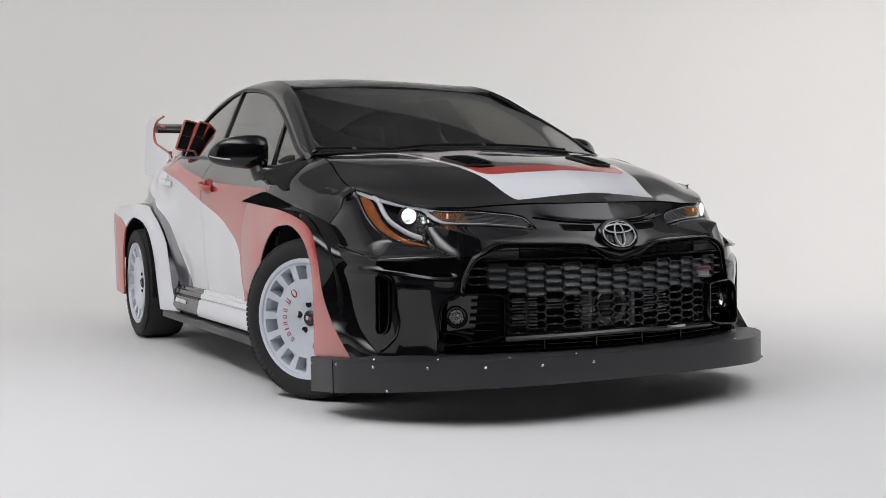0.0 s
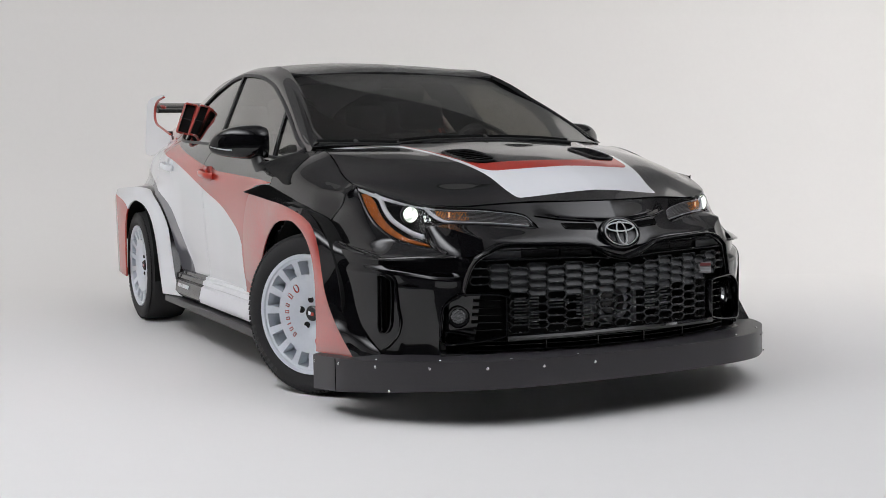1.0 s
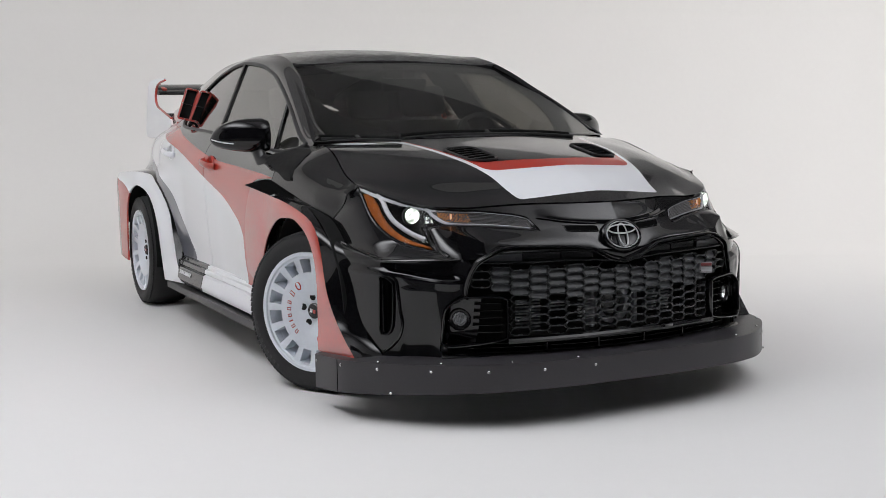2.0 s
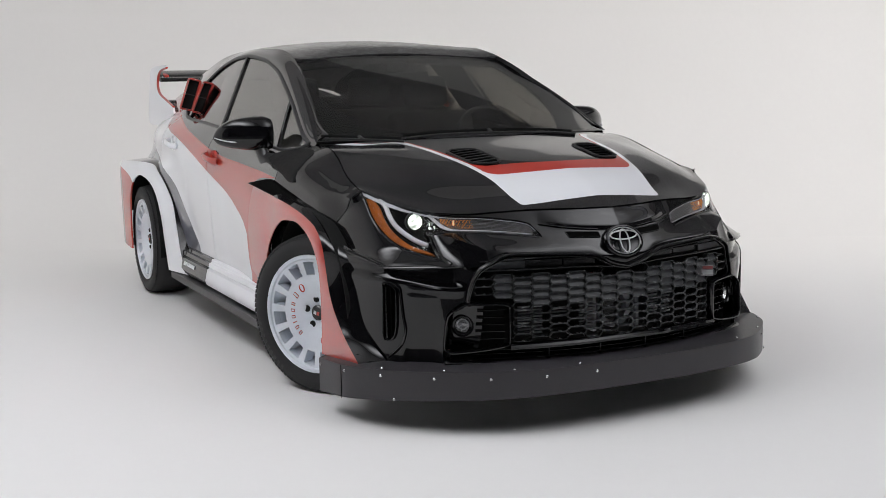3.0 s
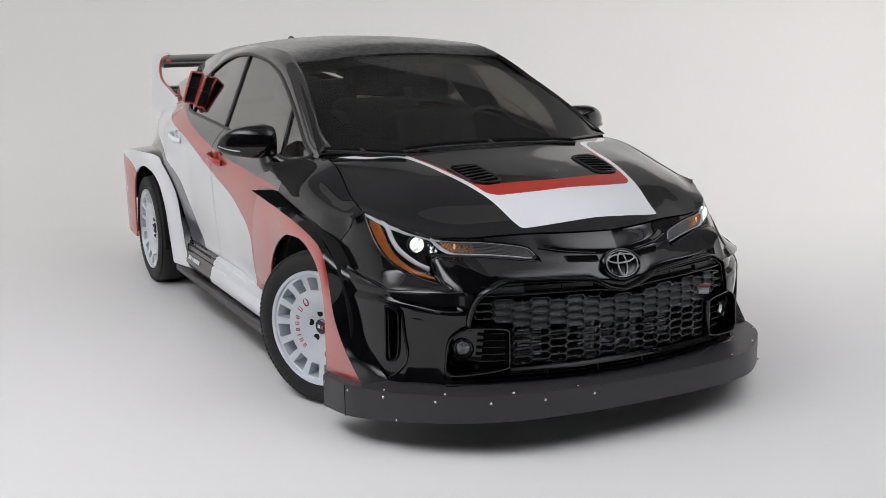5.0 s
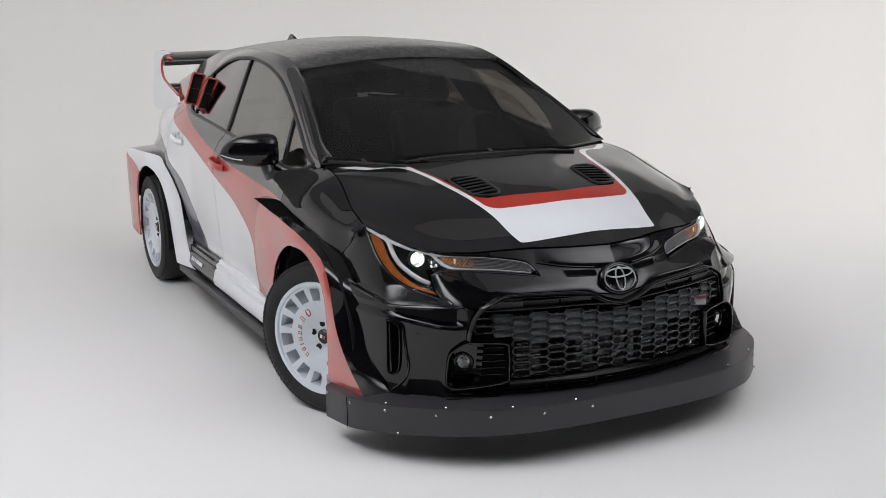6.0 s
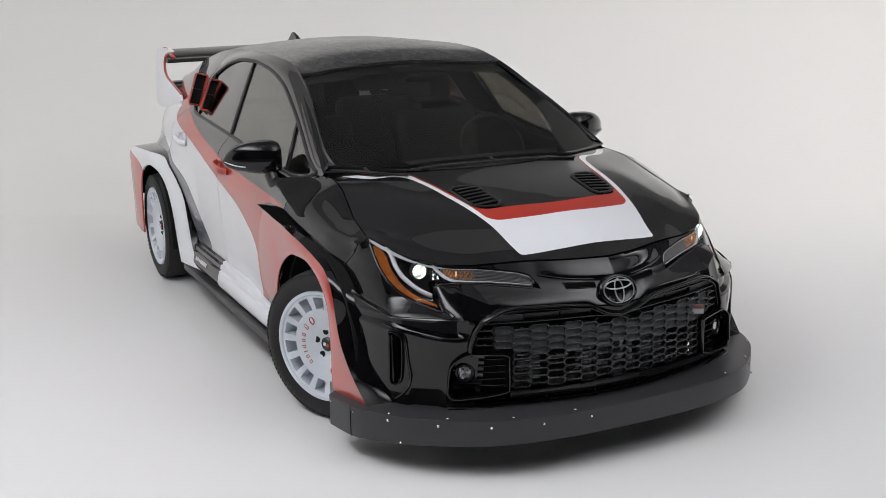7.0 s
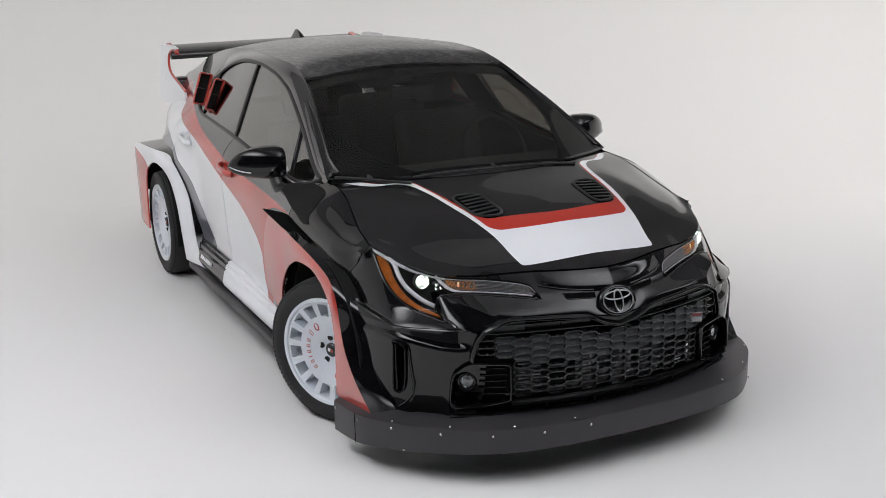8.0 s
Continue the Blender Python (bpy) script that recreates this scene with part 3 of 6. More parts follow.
WS = np.stack([lerp(xb_, xt_, v) + bulge * 0.35, u * lerp(0.725, 0.565, v), lerp(zb_, zt_, v) + bulge], -1)
screen = sheet("windscreen", WS, 0.005, screen_glass, car, "raked dark-tinted windscreen", toward=(1, 0, 1))
screen.visible_shadow = False
part("windscreen_border", tube(np.vstack([WS[0], WS[1:, -1], WS[-1, ::-1][1:], WS[-2:0:-1, 0]]), 0.011, 0.003, [(0.35, 0, 0.9)] * (33 + 23 + 32 + 22), closed=True), grille_black, car, "black windscreen border")
v, u = np.meshgrid(np.linspace(0, 1, 14), np.linspace(-1, 1, 21), indexing="ij")
tail = np.stack([-3.36 - 0.10 * np.sin(v * math.pi) ** 0.7 * (1 - 0.5 * u ** 2), u * lerp(0.665, 0.71, np.sin(v * math.pi / 2)), lerp(1.235 - 0.15 * u ** 2, 0.28, v)], -1)
sheet("tailgate", tail, 0.02, paint_black, car, toward=(-1, 0, 0))


# front surface: how far forward the nose stands at half width y and height z
nose_x = spl([0, 0.15, 0.3, 0.45, 0.58, 0.65, 0.72, 0.78, 0.82, 0.86, 0.885, 0.905], [0.90, 0.893, 0.865, 0.822, 0.768, 0.733, 0.67, 0.60, 0.53, 0.43, 0.33, 0.18])
nose_k = spl([0, 0.3, 0.45, 0.62, 0.70, 0.78, 0.9], [0.52, 0.75, 0.72, 0.63, 0.68, 0.98, 1.1])


def front(y, z):
    y, z = np.abs(np.asarray(y, float)), np.asarray(z, float)
    step = 0.625 - 0.053 * ease((y - 0.45) / 0.12)
    return nose_x(y) - 0.092 * ease((y - 0.05) / 0.72) * ease((z - step) / 0.065) - nose_k(y) * np.maximum(0, z - 0.60)


def on_front(y, z, out=0.0):
    y, z = np.broadcast_arrays(np.asarray(y, float), np.asarray(z, float))
    return np.stack([front(y, z) + out, y, z], -1)


# hood
hood_z = spl([0, 0.27, 0.42, 0.50, 0.60, 0.70, 0.785], [0.765, 0.764, 0.758, 0.753, 0.758, 0.782, 0.828])
hood_drop = spl([0, 0.35, 0.59, 0.75, 0.9, 1.0], [0, 0.27, 0.455, 0.62, 0.87, 1.0])
v, u = np.meshgrid(np.linspace(0, 1, 64), np.linspace(-1, 1, 81), indexing="ij")


def hood_at(u, v):
    u, v = np.asarray(u, float), np.asarray(v, float)

    def crown(u):
        y = u * lerp(0.735, 0.792, v)
        ya = np.abs(u) * 0.785
        z1, x1 = hood_z(ya), front(ya, hood_z(ya)) + 0.025 * np.abs(u) ** 8
        x = lerp(-0.02 - 0.27 * u ** 2, x1, v)
        swell = 0.016 * np.sin(math.pi * v) ** 1.5 + 0.010 * np.exp(-((np.abs(y) - 0.52) / 0.10) ** 2) * np.sin(math.pi * v) ** 2
        return x, lerp(0.992 - 0.012 * u ** 2, z1, hood_drop(v)) + swell

    x, z = crown(u)
    xe, ze = crown(np.ones_like(u))
    return np.stack([x, u * (top_y(xe) - 0.006), z + (top_z(xe) - ze) * np.abs(u) ** 6], -1)


sheet("hood", hood_at(u, v), 0.012, hood_mat, car, "black hood with a white and red U-shaped band", toward=(0, 0, 1))


# matte black tubes added under the hood's edges to keep the open seams dark
for s in (-1, 1):
    gx = np.linspace(-0.27, 0.215, 24)
    part("hood_gutter", tube(np.stack([gx, s * (top_y(gx) - 0.004), top_z(gx) - 0.034], -1), 0.014, 0.010, [(0, 0, 1)] * 24), matte_black, car)

# lining round the windscreen and inside the pillars
for s in (-1, 1):
    # widened foot in dead black puts shade into the screen's lower corners
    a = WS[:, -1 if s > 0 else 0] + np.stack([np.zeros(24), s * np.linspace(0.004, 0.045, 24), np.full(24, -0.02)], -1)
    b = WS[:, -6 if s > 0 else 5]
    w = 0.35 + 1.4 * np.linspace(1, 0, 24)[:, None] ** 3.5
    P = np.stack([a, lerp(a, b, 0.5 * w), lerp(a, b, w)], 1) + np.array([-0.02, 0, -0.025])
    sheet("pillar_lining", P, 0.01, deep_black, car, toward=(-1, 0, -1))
    v, u = np.meshgrid(np.linspace(0, 1, 10), np.linspace(0, 1, 6), indexing="ij")
    x = lerp(lerp(-1.46, -1.86 if s > 0 else -1.92, u), lerp(-1.66, -1.98 if s > 0 else -2.04, u), v)
    z = lerp(1.0, 1.37, v)
    sheet("centre_pillar_lining", on_flank(x, z, s, -0.03), 0.01, cabin, car, toward=(0, -s, 0))
P = WS[21:] + np.array([-0.02, 0, -0.025])
sheet("header_lining", P, 0.01, cabin, car, toward=(-1, 0, -1))

# nose panel between hood, headlights and grille
light_top = spl([0.27, 0.289, 0.299, 0.311, 0.396, 0.483, 0.562, 0.60, 0.654, 0.692, 0.724, 0.747, 0.768, 0.7815], [0.672, 0.676, 0.692, 0.712, 0.731, 0.740, 0.743, 0.747, 0.757, 0.770, 0.787, 0.801, 0.817, 0.830])
light_low = spl([0.27, 0.289, 0.412, 0.495, 0.575, 0.625, 0.645], [0.668, 0.671, 0.684, 0.689, 0.692, 0.688, 0.681])
light_out = spl([0.645, 0.663, 0.687, 0.723, 0.753, 0.772, 0.779, 0.7815], [0.604, 0.608, 0.616, 0.629, 0.659, 0.696, 0.743, 0.826])
out_y = spl([0.600, 0.608, 0.616, 0.629, 0.659, 0.696, 0.743, 0.79, 0.84], [0.645, 0.663, 0.687, 0.723, 0.753, 0.772, 0.779, 0.781, 0.782])
grille_top = spl([0, 0.06, 0.11, 0.141, 0.22, 0.33, 0.432, 0.467, 0.505, 0.548, 0.573, 0.586], [0.560, 0.574, 0.597, 0.612, 0.620, 0.624, 0.626, 0.622, 0.606, 0.579, 0.528, 0.472])
brow_low = spl([0.286, 0.33, 0.432, 0.467, 0.505, 0.548, 0.575, 0.60, 0.625, 0.645], [0.622, 0.624, 0.626, 0.622, 0.606, 0.580, 0.578, 0.584, 0.592, 0.600])
crest_z = spl([0, 0.06, 0.11, 0.141, 0.22, 0.33, 0.432, 0.497, 0.537, 0.584, 0.633, 0.65], [0.574, 0.588, 0.611, 0.626, 0.634, 0.638, 0.637, 0.634, 0.645, 0.664, 0.682, 0.69])
ledge_z = spl([0, 0.08, 0.19, 0.27, 0.33], [0.690, 0.693, 0.702, 0.714, 0.724])
GH = 0.645


def brow_crest(y):
    return crest_z(y) + 0.006 * ease((y - 0.5) / 0.05)


def nose_out(y, z):
    """Relief of the nose: a swelling round the badge, a roll over the grille and a lip over the slots."""
    y, z = np.abs(np.asarray(y, float)), np.asarray(z, float)
    r = np.hypot(y / 1.15, z - 0.648)
    below = z - crest_z(y)
    roll = 0.010 * np.exp(-(below / 0.030) ** 2)
    over = z - ledge_z(y)
    lip = 0.006 * ease((over + 0.012) / 0.024) * (1 - ease((over - 0.01) / 0.05)) * ease((0.289 - y) / 0.08)
    plain = 0.007 * np.exp(-(r / 0.078) ** 2) + roll + lip
    # straight facet from the crest beside the lamp down to the grille corner, and a shelf behind the crest
    yc = np.clip(y, 0.30, 0.645)
    cz, lz = brow_crest(yc), brow_low(yc)
    xl = front(yc, lz) + 0.004
    xc = lerp(xl - 0.42 * (cz - lz), front(yc, cz) + 0.006, ease((yc - 0.575) / 0.07))
    facet = lerp(xl, xc, np.clip((z - lz) / np.maximum(0.004, cz - lz), 0, 1)) - front(y, z)
    shelf = lerp(front(yc, light_low(yc)), xc, np.clip((light_low(yc) - z) / np.maximum(0.004, light_low(yc) - cz), 0, 1)) - front(y, z)
    return lerp(plain, np.where(z < cz, facet, shelf), ease((y - 0.41) / 0.07))


u, v = np.meshgrid(np.linspace(-0.2895, 0.2895, 91), np.linspace(0, 1, 73), indexing="ij")
lip_z = ledge_z(np.abs(u))
zz = np.where(v < 0.6, lerp(grille_top(np.abs(u)), lip_z - 0.004, v / 0.6), lerp(lip_z + 0.002, hood_z(np.abs(u)) - 0.006, (v - 0.6) / 0.4))
sheet("nose_panel", on_front(u, zz, nose_out(u, zz)), 0.01, paint_black, car, "gloss black nose panel over the grille", toward=(1, 0, 0))
for s in (-1, 1):
    u, v = np.meshgrid(np.linspace(0.288, 0.647, 80), np.r_[np.linspace(0, 0.5, 16), np.linspace(0.51, 1, 20)], indexing="ij")
    mid = np.minimum(brow_crest(u), light_low(u) - 0.006)
    zz = np.where(v <= 0.5, lerp(brow_low(u), mid, v * 2), lerp(mid, light_low(u) - 0.003, v * 2 - 1))
    sheet("brow_panel", on_front(s * u, zz, nose_out(u, zz)), 0.01, paint_black, car, toward=(1, 0, 0))
    u, v = np.meshgrid(np.linspace(0.288, 0.56, 24), np.linspace(0, 1, 5), indexing="ij")
    zz = lerp(light_top(u) + 0.003, np.maximum(hood_z(u) - 0.006, light_top(u) + 0.006), v)
    sheet("hood_lip", on_front(s * u, zz), 0.01, paint_black, car, toward=(1, 0, 0))
    # corner of the bumper with its overhanging crease, from the pod and the lamp to the fender seam
    row = np.r_[np.linspace(0.222, 0.50, 44), np.linspace(0.504, 0.535, 14), np.linspace(0.541, 0.574, 8), 0.577, np.linspace(0.580, 0.62, 20), np.linspace(0.625, 0.828, 40)]
    inner = spl([0.222, 0.286, 0.375, 0.404, 0.424, 0.447, 0.472, 0.528, 0.565, 0.578, 0.584, 0.592, 0.600], [0.662, 0.660, 0.655, 0.645, 0.630, 0.590, 0.588, 0.576, 0.560, 0.575, 0.600, 0.625, 0.645])
    ya = np.where(row < 0.600, inner(row), out_y(row))
    seam_x = 0.180 + np.maximum(0, row - 0.69) * 0.85
    probe = np.linspace(0.66, 0.905, 400)
    yb = np.array([probe[np.argmin(np.abs(front(probe, z) - x))] for z, x in zip(row, seam_x)])
    u = np.linspace(0, 1, 100)[:, None]
    yy = lerp(ya[None], np.maximum(yb, ya + 0.004)[None], u)
    crease = 0.580 + 1.0 * np.maximum(0, yy - 0.815)
    ridge = lerp(0.512, 0.536, ease((yy - 0.62) / 0.19))
    zz = np.repeat(row[None], 100, 0)
    stops = (0.222, 0.513, 0.535, 0.574, 0.580, 0.828)
    lines = (0.222 + 0 * yy, ridge - 0.012, ridge + 0.010, crease - 0.006, crease, 0.828 + 0 * yy)
    flat_z = zz.copy()
    for k in range(5):
        f = (flat_z - stops[k]) / (stops[k + 1] - stops[k])
        zz = np.where((f >= 0) & (f <= 1), lerp(lines[k], lines[k + 1], f), zz)
    cut = np.interp(flat_z, [0.40, 0.48, 0.508, 0.520, 0.535, 0.574, 0.580, 0.60, 0.63], [0, 0.0, 0.004, -0.002, -0.026, -0.030, 0.006, 0.005, 0.0])
    cut = cut * ease((yy - 0.575) / 0.05)
    dish = np.interp(zz, [0.222, 0.25, 0.47, 0.50, 0.52], [-0.022, -0.020, 0.007, 0.004, 0.0]) * ease((yy - 0.655) / 0.03) * ease((0.775 - yy) / 0.03)
    cy, cz = centres(yy), centres(zz)
    loop = resample([(0.811, 0.512), (0.806, 0.515), (0.787, 0.500), (0.783, 0.494), (0.782, 0.486), (0.782, 0.44), (0.784, 0.36), (0.788, 0.325), (0.799, 0.304), (0.805, 0.302), (0.809, 0.306), (0.813, 0.33), (0.812, 0.42)], 60, True)
    hole = inside(cy, cz, [tuple(q) for q in loop])
    skin = on_front(s * yy, zz, cut + dish)
    meet = on_flank(seam_x, row, s, 0.0)
    skin = skin + (meet - skin[-1])[None] * u[..., None] ** 2.5 * ease((row - 0.56) / 0.06)[None, :, None]
    sheet("bumper_corner", skin, 0.008, paint_black, car, "gloss black front bumper corner", keep=~hole, toward=(1, 0, 0))
    zz = np.linspace(0.585, 0.795, 30)
    part("fender_seam", tube(on_flank(0.179 + np.maximum(0, zz - 0.69) * 0.85, zz, s, 0.001), 0.005, 0.003, [(0.3, s, 0)] * 30), grille_black, car)
    # upright side inlet: frame, blade and dark duct
    pts = on_front(s * loop[:, 0], loop[:, 1], -0.002)
    duct = part("side_inlet", tube(pts, 0.004, 0.014, [(1, s * 0.6, 0)] * 60, closed=True), grille_black, car, "gloss black upright air inlet in the bumper corner")
    outer = resample([(0.826, 0.536), (0.800, 0.526), (0.782, 0.514), (0.774, 0.500), (0.771, 0.46), (0.766, 0.39), (0.762, 0.35), (0.766, 0.31), (0.785, 0.268), (0.805, 0.240)], 40)
    part("inlet_edge", tube(on_front(s * outer[:, 0], outer[:, 1], 0.002), 0.005, 0.006, [(1, s * 0.6, 0)] * 40), paint_black, duct)
    zz = np.linspace(0.31, 0.50, 10)
    part("blade", tube(on_front(s * (0.798 + 0 * zz), zz, -0.03), 0.004, 0.018, [(1, s * 0.6, 0)] * 10), grille_black, duct)
    u, v = np.meshgrid(np.linspace(0.776, 0.820, 6), np.linspace(0.29, 0.525, 6), indexing="ij")
    sheet("backing", on_front(s * u, v, -0.075), 0.004, matte_black, duct, toward=(1, 0, 0))

# grille
grille = part("grille", tube(on_front(*resample([(-0.45, 0.288), (-0.25, 0.292), (0, 0.296), (0.25, 0.292), (0.45, 0.288)], 30).T, 0.022), 0.012, 0.009, [(1, 0, 0.6)] * 30), paint_black, car, "wide black grille of elongated hexagons")
half = [(0.0, 0.560), (0.06, 0.574), (0.11, 0.597), (0.141, 0.611), (0.22, 0.619), (0.33, 0.623), (0.432, 0.625), (0.467, 0.621), (0.505, 0.605), (0.548, 0.577), (0.573, 0.526), (0.586, 0.470), (0.582, 0.452)]
rim_line = np.vstack([resample([(-y, z) for y, z in half[::-1]], 48)[:-1], resample(half, 48)])
rim_out = 0.010 * np.ones(len(rim_line)) + 0.012 * ease((rim_line[:, 1] - 0.54) / 0.06)
part("grille_surround", tube(on_front(rim_line[:, 0], rim_line[:, 1] - 0.004, rim_out), 0.006, 0.012, [(1, 0, 0)] * len(rim_line)), paint_black, grille, "raised gloss black grille border")
part("surround_lip", tube(on_front(rim_line[:, 0] * 0.985, rim_line[:, 1] - 0.014, rim_out - 0.012), 0.004, 0.010, [(1, 0, 0)] * len(rim_line)), grille_black, grille)
W2, H2, TIP, BAR, DEEP = 0.0385, 0.0150, 0.0115, 0.0014, 0.020


def hexagon(grow):
    return [(-W2 - grow, 0), (-W2 + TIP - grow * 0.4, H2 + grow), (W2 - TIP + grow * 0.4, H2 + grow), (W2 + grow, 0), (W2 - TIP + grow * 0.4, -H2 - grow), (-W2 + TIP - grow * 0.4, -H2 - grow)]


def ring_mesh(outer, inner_, a, b):
    """A hexagonal ring between two sizes, from depth a back to depth b."""
    bm = bmesh.new()
    loops = [[bm.verts.new((d, p, q)) for p, q in hexagon(g)] for g, d in ((outer, a), (outer, b), (inner_, b), (inner_, a))]
    for i in range(4):
        for k in range(6):
            bm.faces.new([loops[i][k], loops[i][(k + 1) % 6], loops[(i + 1) % 4][(k + 1) % 6], loops[(i + 1) % 4][k]])
    return bm


def slope_mesh():
    """A filler panel leaning back from the lower bars of a cell, with a dark gap over it."""
    bm = bmesh.new()
    low = [(-W2 + TIP * 0.6, -H2 * 0.55), (-W2 + TIP, -H2 + 0.002), (W2 - TIP, -H2 + 0.002), (W2 - TIP * 0.6, -H2 * 0.55)]
    high = [(W2 - TIP * 0.55, H2 * 0.35), (W2 - TIP, H2 * 0.62), (-W2 + TIP, H2 * 0.62), (-W2 + TIP * 0.55, H2 * 0.35)]
    bm.faces.new([bm.verts.new((-0.004 if k < 4 else -0.015, a, b)) for k, (a, b) in enumerate(low + high)])
    bmesh.ops.triangulate(bm, faces=bm.faces)
    return bm


cell_ob = part("grille_cell", ring_mesh(0, -2 * BAR, 0, -DEEP), bar_black, grille, sharp=20)
plug_ob = part("cell_panel", slope_mesh(), panel_black, grille, sharp=20)
half_bm = ring_mesh(0, -2 * BAR, 0, -DEEP)
bmesh.ops.bisect_plane(half_bm, geom=half_bm.verts[:] + half_bm.edges[:] + half_bm.faces[:], plane_co=(0, 0, 0.001), plane_no=(0, 0, 1), clear_outer=True)
half_ob = part("half_cell", half_bm, bar_black, grille, sharp=20)
cell_mesh, half_mesh, panel_mesh = cell_ob.data, half_ob.data, plug_ob.data
used = {"cell": False, "half": False, "panel": False}
pitch_y, pitch_z = 2 * W2 - TIP + 0.0008, 2 * H2 - 0.0008
lattice = sorted(((i, j) for i in range(-9, 10) for j in range(-1, 10)), key=lambda q: (abs(q[0]), q[1]))
for i, j in lattice:
    y, z = i * pitch_y, 0.318 + j * pitch_z + (pitch_z / 2 if i % 2 else 0)
    tall = 0.552 if abs(y) > 0.10 else 0.540
    if z > tall + 0.010 or z < 0.306 or abs(y) > 0.572 or (abs(y) > 0.425 and z < 0.468):
        continue
    if z > tall - 0.006:
        ob = new("half_cell", half_mesh) if used["half"] else half_ob
        used["half"] = True
    else:
        ob = new("grille_cell", cell_mesh) if used["cell"] else cell_ob
        used["cell"] = True
    ob.parent = grille
    turn = math.atan2(float(front(abs(y) + 0.03, z) - front(abs(y) - 0.03, z)), 0.06) * (1 if y >= 0 else -1)
    place = Matrix.Translation((float(front(y, z)) + 0.004, y, z)) @ Matrix.Rotation(-turn, 4, "Z")
    ob.matrix_local = place
    if 0.437 < z < tall - 0.006 and abs(y) < 0.47:
        plug = new("cell_panel", panel_mesh) if used["panel"] else plug_ob
        used["panel"] = True
        plug.parent = grille
        plug.matrix_local = place
for s in (-1, 1):
    # two bars and the panels between them over the mesh
    for z0, ya, wide in ((0.598, 0.13, 0.003), (0.566, 0.0, 0.005)):
        ys = np.linspace(ya, 0.552 - (0.02 if z0 > 0.58 else 0), 30)
        dip = -0.014 * np.exp(-(ys / 0.10) ** 2)
        part("slat", tube(on_front(s * ys, z0 + dip, -0.002), 0.012, wide, [(0, 0, 1)] * 30), grille_black, grille)
    for ya, yb, m_, lab in ((0.385, 0.535, panel_black, "plain dark grey filler panel"), (0.245, 0.379, grille_black, "gloss black filler panel"), (0.115, 0.239, grille_black, "gloss black filler panel")):
        for za, zb in ((0.571, 0.595), (0.601, 0.621)):
            u, v = np.meshgrid(np.linspace(ya, yb, 8), np.linspace(0, 1, 4), indexing="ij")
            top_ = np.minimum(zb, grille_top(u) - 0.004)
            zz = lerp(np.minimum(za - 0.012 * (ya < 0.2), top_ - 0.002), top_, v)
            sheet("filler_panel", on_front(s * u, zz, -0.018 if ya < 0.3 else -0.008), 0.004, m_, grille, lab, toward=(1, 0, 0))
# cooling pack seen through the mesh
bm = bmesh.new()
box(bm, (0.03, 1.10, 0.42), pose(0.60, 0, 0.43))
part("radiator", bm, matte_black, car, "dark radiator behind the grille")
bm = bmesh.new()
box(bm, (0.05, 0.62, 0.155), pose(0.70, 0, 0.385), 0.006)
cooler = part("intercooler", bm, matte_black, car, "front-mounted alloy intercooler")
part("fan_motor", lathe([(0.0, 0), (0.044, 0), (0.050, 0.01), (0.050, 0.05), (0.0, 0.05)], 32, pose(0.800, 0.01, 0.385, 0, 0, 90)), grille_black, cooler, "round black fan motor")
part("fan_ring", lathe([(0.054, -0.012), (0.076, -0.012), (0.076, 0.03), (0.054, 0.03)], 32, pose(0.806, 0.01, 0.385, 0, 0, 90)), core_mat, cooler, "grey ring round the fan motor")
for s in (-1, 1):
    bm = bmesh.new()
    box(bm, (0.05, 0.016, 0.20), pose(0.79, 0.02 + s * 0.095, 0.40), 0.004)
    part("bracket", bm, core_mat, cooler)
for ya, yb, za, zb in ((-0.40, -0.31, 0.325, 0.435), (-0.285, -0.20, 0.395, 0.43), (0.12, 0.26, 0.35, 0.445), (-0.17, -0.11, 0.34, 0.44)):
    y0 = (ya + yb) / 2
    turn = math.degrees(math.atan2(float(front(yb, za) - front(ya, za)), yb - ya))
    for k in range(int((zb - za) / 0.0118)):
        bm = bmesh.new()
        box(bm, (0.010, yb - ya, 0.0045), pose(float(front(y0, za)) - 0.034, y0, za + 0.004 + 0.0118 * k, 0, 0, -turn))
        part("core_fin", bm, core_mat, cooler, "slim grey cooling fin", sharp=20)
# lower intake: lip, slats and floor
lower = part("lower_intake", tube(on_front(*resample([(-0.66, 0.232), (-0.43, 0.222), (0, 0.219), (0.43, 0.222), (0.66, 0.232)], 50).T, 0.012), 0.014, 0.009, [(1, 0, 0.5)] * 50), paint_black, car, "slim lower bumper intake")
for zz, oo in ((0.246, -0.012), (0.262, -0.02), (0.276, -0.02)):
    ys = np.linspace(-0.56, 0.56, 40)
    part("slat", tube(on_front(ys, 0 * ys + zz, oo), 0.012, 0.002, [(0, 0, 1)] * 40), grille_black, lower)
for y in (-0.3, -0.1, 0.1, 0.3):
    bm = bmesh.new()
    box(bm, (0.03, 0.006, 0.05), pose(float(front(y, 0.26)) - 0.02, y, 0.255))
    part("upright", bm, grille_black, lower)
u, v = np.meshgrid(np.linspace(-0.62, 0.62, 41), np.linspace(0.215, 0.29, 5), indexing="ij")
sheet("backing", on_front(u, v, -0.05), 0.004, deep_black, lower, toward=(1, 0, 0))

